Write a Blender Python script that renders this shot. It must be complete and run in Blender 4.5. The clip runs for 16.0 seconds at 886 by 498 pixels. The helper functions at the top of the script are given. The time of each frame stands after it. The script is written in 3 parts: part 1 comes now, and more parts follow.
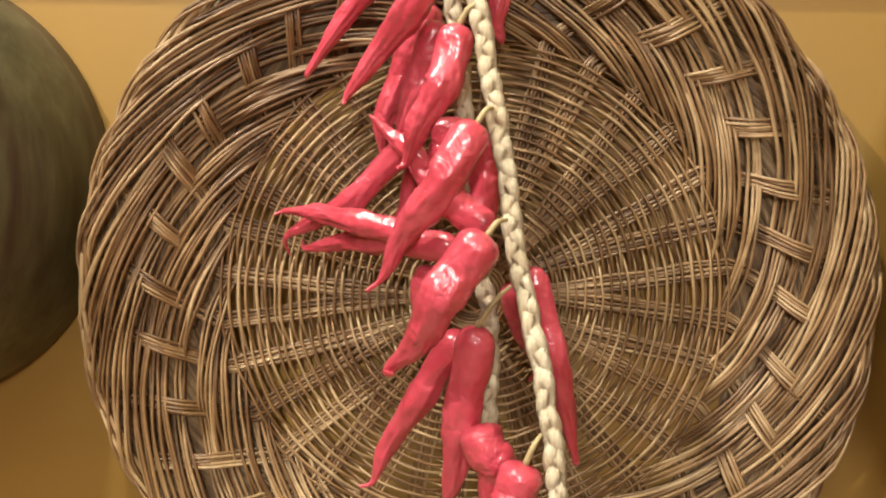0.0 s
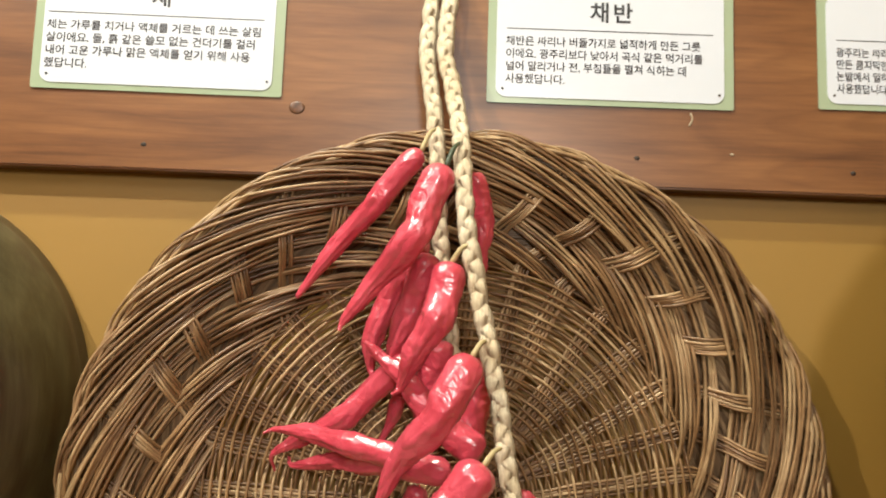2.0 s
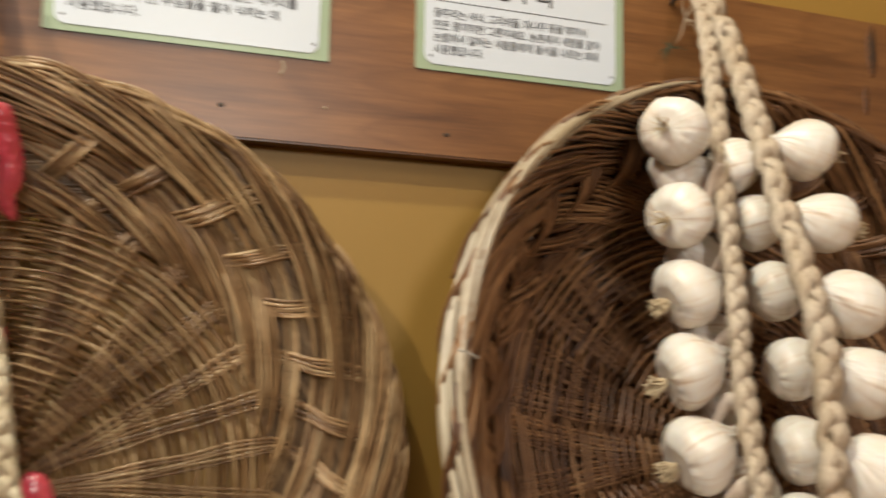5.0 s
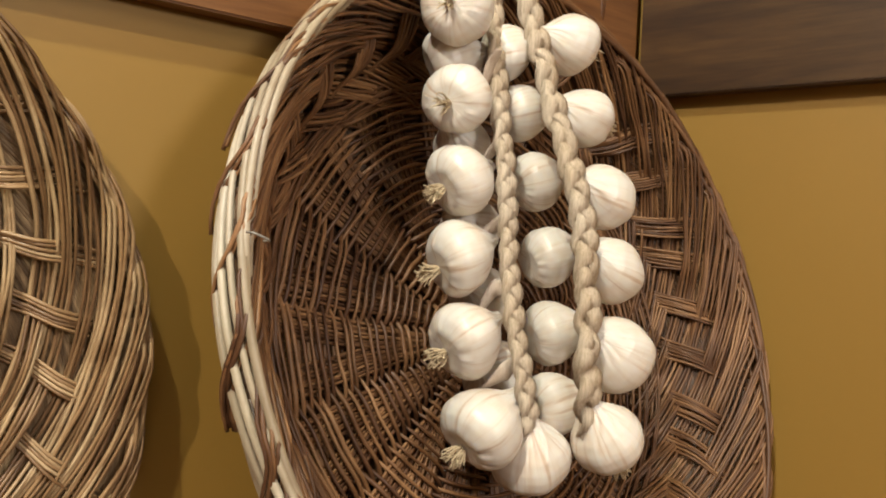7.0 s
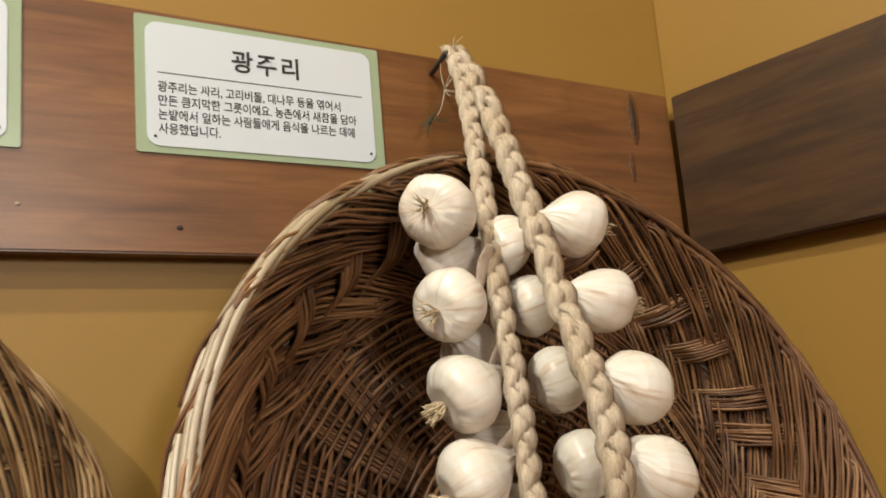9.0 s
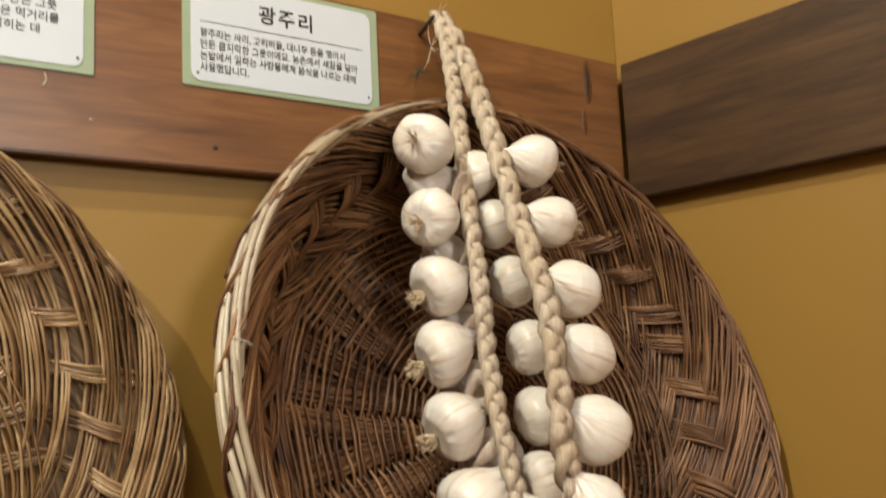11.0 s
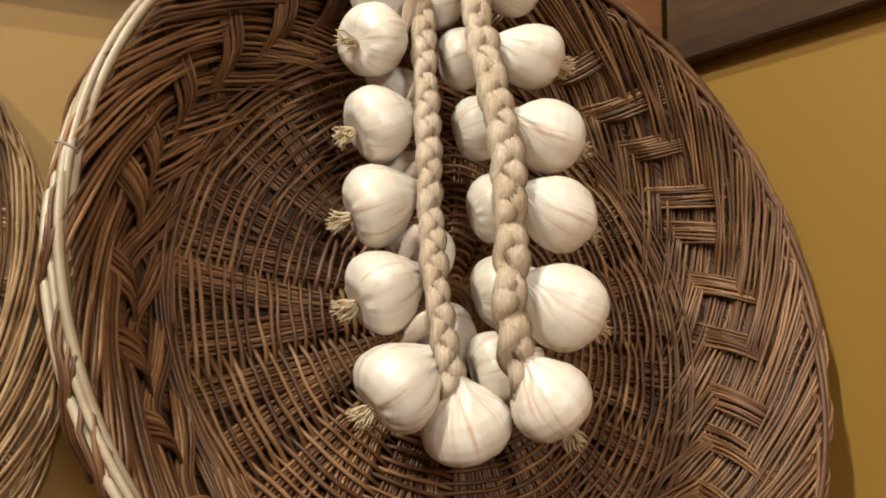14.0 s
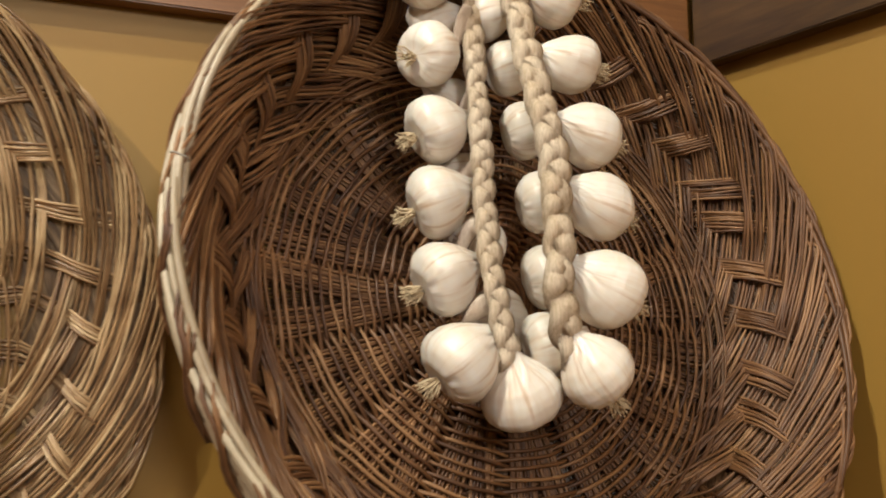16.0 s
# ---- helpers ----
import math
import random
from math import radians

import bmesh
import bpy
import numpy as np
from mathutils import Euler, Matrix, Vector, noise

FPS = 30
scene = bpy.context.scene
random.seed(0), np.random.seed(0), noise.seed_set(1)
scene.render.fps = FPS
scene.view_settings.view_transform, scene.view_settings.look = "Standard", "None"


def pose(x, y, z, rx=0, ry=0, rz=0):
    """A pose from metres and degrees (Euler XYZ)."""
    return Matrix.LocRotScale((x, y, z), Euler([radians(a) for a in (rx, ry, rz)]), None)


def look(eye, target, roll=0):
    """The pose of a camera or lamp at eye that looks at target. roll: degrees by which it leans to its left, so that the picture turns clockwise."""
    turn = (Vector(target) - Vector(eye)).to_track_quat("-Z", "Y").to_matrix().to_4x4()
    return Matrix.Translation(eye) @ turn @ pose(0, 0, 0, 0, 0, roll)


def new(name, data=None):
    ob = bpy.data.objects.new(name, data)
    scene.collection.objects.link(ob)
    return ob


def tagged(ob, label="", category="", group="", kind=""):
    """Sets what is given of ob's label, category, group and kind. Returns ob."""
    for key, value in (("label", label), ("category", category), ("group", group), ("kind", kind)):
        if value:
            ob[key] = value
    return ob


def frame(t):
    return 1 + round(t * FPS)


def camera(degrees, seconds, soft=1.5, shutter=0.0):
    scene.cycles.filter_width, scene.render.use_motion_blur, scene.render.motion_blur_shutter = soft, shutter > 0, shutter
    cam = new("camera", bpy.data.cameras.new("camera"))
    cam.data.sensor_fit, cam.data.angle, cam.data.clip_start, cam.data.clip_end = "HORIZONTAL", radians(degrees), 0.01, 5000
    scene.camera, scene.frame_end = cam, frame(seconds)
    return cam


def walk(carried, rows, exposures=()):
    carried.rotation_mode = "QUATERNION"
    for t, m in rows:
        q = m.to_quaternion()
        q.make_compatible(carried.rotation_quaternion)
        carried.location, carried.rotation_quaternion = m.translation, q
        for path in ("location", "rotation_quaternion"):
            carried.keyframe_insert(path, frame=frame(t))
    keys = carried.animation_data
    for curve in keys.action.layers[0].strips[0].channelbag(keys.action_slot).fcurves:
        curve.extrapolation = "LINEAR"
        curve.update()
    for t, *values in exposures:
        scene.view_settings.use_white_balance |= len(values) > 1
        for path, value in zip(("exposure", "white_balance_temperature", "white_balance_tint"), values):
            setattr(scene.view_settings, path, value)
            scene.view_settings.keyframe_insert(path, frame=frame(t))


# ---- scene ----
cam = camera(56.5, 16.0, 1.9, 0.4)
PATH = [
    (0, (0.064, -0.004, 1.47), (-0.111, 1.985, 1.363), 1.8),
    (0.5, (0.055, -0.012, 1.482), (-0.119, 1.98, 1.476), 1.7),
    (1, (0.05, -0.021, 1.51), (-0.12, 1.967, 1.644), 1.7),
    (1.5, (0.034, -0.028, 1.52), (-0.06, 1.961, 1.716), 1.9),
    (2, (0.005, -0.041, 1.533), (0.044, 1.947, 1.747), 1.9),
    (2.5, (-0.036, -0.071, 1.534), (0.198, 1.903, 1.751), 1.6),
    (3, (-0.059, -0.08, 1.522), (0.299, 1.876, 1.732), 1.4),
    (3.5, (-0.073, -0.08, 1.518), (0.343, 1.866, 1.714), 1.4),
    (4, (-0.047, -0.078, 1.514), (0.375, 1.867, 1.705), 1.3),
    (4.5, (0.021, -0.049, 1.513), (0.454, 1.894, 1.71), 1.3),
    (5, (0.146, -0.008, 1.518), (0.774, 1.880, 1.718), 1.2),
    (5.2, (0.16, -0.002, 1.538), (0.926, 1.837, 1.716), 0.8),
    (7.3, (0.106, 0.108, 1.511), (1.473, 1.567, 1.442), 1.4),
    (7.5, (0.150, 0.143, 1.538), (1.550, 1.572, 1.553), -0.6),
    (8, (0.245, 0.114, 1.558), (1.350, 1.765, 1.799), -5.0),
    (8.2, (0.254, 0.106, 1.559), (1.285, 1.784, 1.910), -5.0),
    (10.3, (0.135, -0.04, 1.52), (1.202, 1.614, 1.875), -3.5),
    (10.5, (0.134, -0.044, 1.517), (1.216, 1.606, 1.846), -3.3),
    (11, (0.127, -0.062, 1.488), (1.237, 1.58, 1.754), -2.6),
    (11.5, (0.133, -0.052, 1.455), (1.273, 1.589, 1.547), -1.8),
    (12, (0.191, -0.052, 1.445), (1.351, 1.577, 1.485), -1.7),
    (12.5, (0.243, -0.026, 1.44), (1.364, 1.629, 1.509), -1.5),
    (13, (0.274, -0.011, 1.428), (1.254, 1.728, 1.565), -0.6),
    (13.5, (0.293, 0.0, 1.422), (1.215, 1.768, 1.577), -0.2),
    (14, (0.306, 0.001, 1.418), (1.194, 1.785, 1.584), 0.0),
    (14.5, (0.322, 0.004, 1.414), (1.181, 1.803, 1.579), 0.1),
    (15, (0.322, 0.003, 1.412), (1.153, 1.814, 1.581), -0.3),
    (15.5, (0.316, -0.006, 1.412), (1.129, 1.814, 1.583), -0.7),
    (16, (0.259, -0.049, 1.404), (1.087, 1.763, 1.577), -1.1),
]
EXPOSURES = [(0.0, -0.05), (1.5, -0.22), (3.5, -0.35), (5.0, -0.5), (7.4, -0.38), (8.0, -0.53), (11.0, -0.5), (12.5, -0.40), (14.5, -0.33), (16.0, -0.36)]
walk(cam, [(t, look(eye, target, roll)) for t, eye, target, roll in PATH], EXPOSURES)

# ---- world and lamps ----
world = bpy.data.worlds.new("room_air")
scene.world = world
world.use_nodes = True
world.node_tree.nodes["Background"].inputs[0].default_value = (1.0, 0.86, 0.68, 1)
world.node_tree.nodes["Background"].inputs[1].default_value = 0.12


def lamp(name, eye, target, watts, size, colour, spread=None):
    data = bpy.data.lights.new(name, "AREA")
    data.shape, data.size, data.energy, data.color = "DISK", size, watts, colour
    if spread:
        data.spread = radians(spread)
    ob = new(name, data)
    ob.matrix_world = look(eye, target)
    return tagged(ob, kind="structure")


lamp("ceiling_spot", (-1.2, -0.42, 2.95), (0.15, 0.65, 1.35), 45, 0.05, (1.0, 0.93, 0.82))
lamp("ceiling_spot", (-0.35, 0.00, 2.97), (0.10, 0.65, 1.40), 25, 0.05, (0.96, 1.0, 0.82))
# added frontal fill in place of room bounce; no such lamp is known
lamp("front_fill", (0.25, -2.30, 2.20), (0.20, 0.65, 1.40), 39, 0.50, (1.0, 0.955, 0.88))
# broad overhead area light, added only to raise the ambient level
lamp("ambient_fill", (-0.7, -1.6, 2.97), (-0.7, -1.6, 0.0), 34, 1.6, (1.0, 0.975, 0.92))


# ---- materials ----
def material(name):
    m = bpy.data.materials.new(name)
    m.use_nodes = True
    return m, m.node_tree.nodes, m.node_tree.links, m.node_tree.nodes["Principled BSDF"]


def ramp(nodes, stops):
    n = nodes.new("ShaderNodeValToRGB")
    while len(n.color_ramp.elements) < len(stops):
        n.color_ramp.elements.new(0.5)
    for e, (p, c) in zip(n.color_ramp.elements, stops):
        e.position, e.color = p, (*c, 1)
    return n


def noise_node(nodes, links, scale, detail=4, rough=0.55, stretch=None, space="Object"):
    co = nodes.new("ShaderNodeTexCoord")
    out = co.outputs[space]
    if stretch:
        mp = nodes.new("ShaderNodeMapping")
        mp.inputs["Scale"].default_value = stretch
        links.new(out, mp.inputs[0])
        out = mp.outputs[0]
    n = nodes.new("ShaderNodeTexNoise")
    n.inputs["Scale"].default_value, n.inputs["Detail"].default_value, n.inputs["Roughness"].default_value = scale, detail, rough
    links.new(out, n.inputs["Vector"])
    return n


def mix(nodes, links, a, b, fac, mode="MIX"):
    n = nodes.new("ShaderNodeMix")
    n.data_type, n.blend_type = "RGBA", mode
    for sock, v in ((n.inputs[0], fac), (n.inputs[6], a), (n.inputs[7], b)):
        if hasattr(v, "is_output"):
            links.new(v, sock)
        else:
            sock.default_value = v if isinstance(v, float) else (*v, 1)
    return n.outputs[2]


def bump(nodes, links, bsdf, height, strength, distance):
    n = nodes.new("ShaderNodeBump")
    n.inputs["Strength"].default_value, n.inputs["Distance"].default_value = strength, distance
    links.new(height, n.inputs["Height"])
    links.new(n.outputs[0], bsdf.inputs["Normal"])


def plaster(name, base, dark):
    m, nodes, links, b = material(name)
    n1 = noise_node(nodes, links, 2.5, 5)
    n2 = noise_node(nodes, links, 160, 3)
    r = ramp(nodes, [(0.3, dark), (0.7, base)])
    links.new(n1.outputs[0], r.inputs[0])
    links.new(mix(nodes, links, r.outputs[0], (0.9, 0.9, 0.9), 0.04, "OVERLAY"), b.inputs["Base Color"])
    b.inputs["Roughness"].default_value = 0.55
    bump(nodes, links, b, n2.outputs[0], 0.12, 0.0006)
    return m


def wood(name, light, mid, dark, rough=0.42, axis="X", figure=0.55):
    """Stained softwood: broad tone, arched growth rings and fine pores along the board."""
    m, nodes, links, b = material(name)
    along = axis == "X"
    n1 = noise_node(nodes, links, 5, 6, 0.6, (0.9, 9, 9) if along else (9, 0.9, 9))
    n2 = noise_node(nodes, links, 38, 5, 0.7, (0.25, 5, 5) if along else (5, 0.25, 5))
    n3 = noise_node(nodes, links, 2.2, 2)
    r = ramp(nodes, [(0.33, dark), (0.5, mid), (0.67, light)])
    links.new(n1.outputs[0], r.inputs[0])
    # contour lines of a slow noise stretched along the board make the arches
    slow = noise_node(nodes, links, 3.1, 2, 0.45, (0.55, 3.6, 3.6) if along else (3.6, 0.55, 3.6))
    rings = nodes.new("ShaderNodeMath")
    rings.operation, rings.inputs[1].default_value = "MULTIPLY", 17.0
    links.new(slow.outputs[0], rings.inputs[0])
    saw = nodes.new("ShaderNodeMath")
    saw.operation = "FRACT"
    links.new(rings.outputs[0], saw.inputs[0])
    rr = ramp(nodes, [(0.0, (0.62, 0.55, 0.50)), (0.16, (1.0, 1.0, 1.0)), (0.62, (0.95, 0.93, 0.91)), (0.97, (0.55, 0.47, 0.42))])
    links.new(saw.outputs[0], rr.inputs[0])
    c = mix(nodes, links, r.outputs[0], rr.outputs[0], figure, "MULTIPLY")
    r2 = ramp(nodes, [(0.35, (0.55, 0.5, 0.45)), (0.62, (1, 1, 1))])
    links.new(n2.outputs[0], r2.inputs[0])
    c = mix(nodes, links, c, r2.outputs[0], 0.5, "MULTIPLY")
    r3 = ramp(nodes, [(0.35, (0.8, 0.76, 0.72)), (0.65, (1.0, 1.0, 1.0))])
    links.new(n3.outputs[0], r3.inputs[0])
    links.new(mix(nodes, links, c, r3.outputs[0], 0.8, "MULTIPLY"), b.inputs["Base Color"])
    b.inputs["Roughness"].default_value = rough
    bump(nodes, links, b, n2.outputs[0], 0.15, 0.0008)
    return m


def rod_material(name, pale, mid, dark, rough=0.42, spots=0.5):
    """Peeled willow rods: every rod has its own tone, with stains along it."""
    m, nodes, links, b = material(name)
    geo = nodes.new("ShaderNodeNewGeometry")
    info = nodes.new("ShaderNodeObjectInfo")
    add = nodes.new("ShaderNodeMath")
    add.operation = "ADD"
    fract = nodes.new("ShaderNodeMath")
    fract.operation = "FRACT"
    half = nodes.new("ShaderNodeMath")
    half.operation, half.inputs[1].default_value = "MULTIPLY", 7.31
    links.new(info.outputs["Random"], half.inputs[0])
    links.new(geo.outputs["Random Per Island"], add.inputs[0])
    links.new(half.outputs[0], add.inputs[1])
    r = ramp(nodes, [(0.0, dark), (0.55, mid), (0.95, pale)])
    scale = nodes.new("ShaderNodeMath")
    scale.operation, scale.inputs[1].default_value = "MULTIPLY", 1.0
    links.new(add.outputs[0], fract.inputs[0])
    links.new(fract.outputs[0], scale.inputs[0])
    links.new(scale.outputs[0], r.inputs[0])
    n1 = noise_node(nodes, links, 22, 5, 0.65)
    r1 = ramp(nodes, [(0.32, (0.42, 0.33, 0.25)), (0.6, (1, 1, 1))])
    links.new(n1.outputs[0], r1.inputs[0])
    c = mix(nodes, links, r.outputs[0], r1.outputs[0], spots, "MULTIPLY")
    n2 = noise_node(nodes, links, 6, 3)
    r2 = ramp(nodes, [(0.35, (0.72, 0.66, 0.5)), (0.65, (1.0, 1.0, 1.0))])
    links.new(n2.outputs[0], r2.inputs[0])
    links.new(mix(nodes, links, c, r2.outputs[0], 0.7, "MULTIPLY"), b.inputs["Base Color"])
    b.inputs["Roughness"].default_value = rough
    n3 = noise_node(nodes, links, 420, 3)
    bump(nodes, links, b, n3.outputs[0], 0.25, 0.0006)
    return m


def straw_material(name, light, dark):
    m, nodes, links, b = material(name)
    n1 = noise_node(nodes, links, 260, 5, 0.65, (2.4, 2.4, 0.3))
    n2 = noise_node(nodes, links, 30, 3)
    r = ramp(nodes, [(0.3, dark), (0.6, light)])
    links.new(n1.outputs[0], r.inputs[0])
    r2 = ramp(nodes, [(0.3, (0.72, 0.62, 0.48)), (0.6, (1, 1, 1))])
    links.new(n2.outputs[0], r2.inputs[0])
    links.new(mix(nodes, links, r.outputs[0], r2.outputs[0], 0.6, "MULTIPLY"), b.inputs["Base Color"])
    b.inputs["Roughness"].default_value = 0.6
    bump(nodes, links, b, n1.outputs[0], 0.9, 0.0016)
    return m


def garlic_material(name):
    """Papery garlic skin: fine veins run from the neck to the root."""
    m, nodes, links, b = material(name)
    co = nodes.new("ShaderNodeTexCoord")
    sep = nodes.new("ShaderNodeSeparateXYZ")
    links.new(co.outputs["Object"], sep.inputs[0])
    ang = nodes.new("ShaderNodeMath")
    ang.operation = "ARCTAN2"
    links.new(sep.outputs[1], ang.inputs[0])
    links.new(sep.outputs[0], ang.inputs[1])
    comb = nodes.new("ShaderNodeCombineXYZ")
    links.new(ang.outputs[0], comb.inputs[0])
    zz = nodes.new("ShaderNodeMath")
    zz.operation, zz.inputs[1].default_value = "MULTIPLY", 3.0
    links.new(sep.outputs[2], zz.inputs[0])
    links.new(zz.outputs[0], comb.inputs[1])
    info = nodes.new("ShaderNodeObjectInfo")
    ofs = nodes.new("ShaderNodeMath")
    ofs.operation, ofs.inputs[1].default_value = "MULTIPLY", 40.0
    links.new(info.outputs["Random"], ofs.inputs[0])
    links.new(ofs.outputs[0], comb.inputs[2])
    n1 = nodes.new("ShaderNodeTexNoise")
    n1.inputs["Scale"].default_value, n1.inputs["Detail"].default_value = 6.0, 6
    links.new(comb.outputs[0], n1.inputs["Vector"])
    r = ramp(nodes, [(0.33, (0.54, 0.42, 0.325)), (0.39, (0.66, 0.58, 0.50)), (0.50, (0.70, 0.645, 0.58)), (0.72, (0.715, 0.675, 0.62))])
    links.new(n1.outputs[0], r.inputs[0])
    n2 = noise_node(nodes, links, 45, 3)
    r2 = ramp(nodes, [(0.3, (0.93, 0.79, 0.66)), (0.58, (1, 1, 1))])
    links.new(n2.outputs[0], r2.inputs[0])
    links.new(mix(nodes, links, r.outputs[0], r2.outputs[0], 0.55, "MULTIPLY"), b.inputs["Base Color"])
    b.inputs["Roughness"].default_value = 0.34
    b.inputs["Subsurface Weight"].default_value = 0.10
    b.inputs["Subsurface Radius"].default_value = (0.006, 0.004, 0.002)
    bump(nodes, links, b, n1.outputs[0], 0.32, 0.0012)
    return m


def chili_material(name):
    m, nodes, links, b = material(name)
    n1 = noise_node(nodes, links, 30, 3)
    r = ramp(nodes, [(0.3, (0.46, 0.036, 0.060)), (0.7, (0.64, 0.085, 0.125))])
    links.new(n1.outputs[0], r.inputs[0])
    links.new(r.outputs[0], b.inputs["Base Color"])
    b.inputs["Roughness"].default_value = 0.30
    b.inputs["Coat Weight"].default_value, b.inputs["Coat Roughness"].default_value = 1.0, 0.17
    n2 = noise_node(nodes, links, 78, 3, 0.45)
    n2.inputs["Distortion"].default_value = 1.2
    bump(nodes, links, b, n2.outputs[0], 0.5, 0.0035)
    links.new(b.inputs["Normal"].links[0].from_socket, b.inputs["Coat Normal"])
    return m


def plain(name, colour, rough=0.5, vary=0.06, scale=60):
    m, nodes, links, b = material(name)
    n1 = noise_node(nodes, links, scale, 4)
    r = ramp(nodes, [(0.3, tuple(c * (1 - vary * 2) for c in colour)), (0.7, colour)])
    links.new(n1.outputs[0], r.inputs[0])
    links.new(r.outputs[0], b.inputs["Base Color"])
    b.inputs["Roughness"].default_value = rough
    return m


M_WALL = plaster("ochre_paint", (0.285, 0.158, 0.028), (0.262, 0.142, 0.024))
M_CEIL = plaster("white_paint", (0.75, 0.72, 0.66), (0.7, 0.67, 0.6))
M_BOARD = wood("stained_pine", (0.275, 0.122, 0.042), (0.22, 0.093, 0.031), (0.145, 0.058, 0.019), 0.36, figure=0.35)
# east rail's pine, set well darker than the north rail's
M_BOARD_E = wood("stained_pine_east", (0.092, 0.045, 0.015), (0.064, 0.030, 0.0095), (0.035, 0.015, 0.005), 0.42, "Y", 0.45)
M_KNOT = plain("pine_knot", (0.16, 0.062, 0.02), 0.4, 0.35, 260)
M_HOLE = plain("dark_hole", (0.03, 0.018, 0.01), 0.6, 0.2)
# pale on purpose: the floor serves as a reflector from below
M_FLOOR = wood("bounce_floor_wood", (0.52, 0.38, 0.24), (0.46, 0.33, 0.2), (0.38, 0.26, 0.15))
M_ROD = rod_material("willow_rod", (0.54, 0.385, 0.22), (0.365, 0.222, 0.108), (0.165, 0.088, 0.04), 0.42, 0.9)
# darker copy of the willow for under layers: shade put into the colour
M_ROD_SHADE = rod_material("willow_rod_shaded", (0.27, 0.18, 0.10), (0.19, 0.12, 0.064), (0.11, 0.068, 0.036))
M_ROD2 = rod_material("brown_willow_rod", (0.335, 0.178, 0.083), (0.21, 0.100, 0.043), (0.097, 0.041, 0.018), 0.5, 0.85)
# brown willow again, darkened to stand for shade behind the weave
M_ROD2_SHADE = rod_material("brown_willow_rod_shaded", (0.125, 0.064, 0.029), (0.088, 0.043, 0.019), (0.052, 0.025, 0.011))
M_RIM2 = rod_material("pale_willow_rod", (0.62, 0.55, 0.45), (0.46, 0.385, 0.295), (0.27, 0.205, 0.14))
M_STRAW = straw_material("rice_straw", (0.76, 0.67, 0.49), (0.54, 0.43, 0.28))
M_STRAW2 = straw_material("garlic_straw", (0.66, 0.545, 0.42), (0.40, 0.305, 0.21))
M_GARLIC = garlic_material("garlic_skin")
M_SKIN = straw_material("dry_skin", (0.70, 0.60, 0.51), (0.56, 0.45, 0.37))
M_TUFT = straw_material("root_fibre", (0.68, 0.55, 0.37), (0.48, 0.36, 0.22))
M_CHILI = chili_material("red_chili_skin")
M_STEM = plain("dry_stem", (0.50, 0.40, 0.20), 0.6, 0.15)
M_STEM_GREEN = plain("green_stem", (0.05, 0.07, 0.035), 0.5, 0.15)
M_SIEVE = wood("bark_hoop", (0.125, 0.113, 0.058), (0.088, 0.079, 0.040), (0.056, 0.040, 0.021), 0.30, "Y", 0.15)
M_SIEVE_RIM = plain("pale_binding", (0.48, 0.38, 0.25), 0.6, 0.2)
M_MESH = plain("horsehair_mesh", (0.16, 0.12, 0.08), 0.7, 0.2)
M_GREEN = plain("sage_card", (0.33, 0.40, 0.27), 0.22, 0.03, 20)
M_WHITE = plain("white_card", (0.61, 0.645, 0.70), 0.24, 0.01, 20)
M_INK = plain("black_ink", (0.02, 0.02, 0.022), 0.4, 0.0)
M_WIRE = plain("dull_wire", (0.30, 0.28, 0.25), 0.35, 0.1)
M_METAL = plain("dark_iron", (0.05, 0.045, 0.04), 0.45, 0.2)


# ---- mesh helpers ----
def empty(name, m, **tags):
    ob = new(name)
    ob.empty_display_size = 0.02
    ob.matrix_world = m
    return tagged(ob, **tags)


def part(name, bm, mat, parent=None, label="", smooth=True, m=None):
    me = bpy.data.meshes.new(name)
    bm.to_mesh(me)
    bm.free()
    me.materials.append(mat)
    if smooth:
        me.shade_smooth()
    ob = new(name, me)
    if parent:
        ob.parent = parent
    if m is not None:
        ob.matrix_basis = m
    return tagged(ob, label)


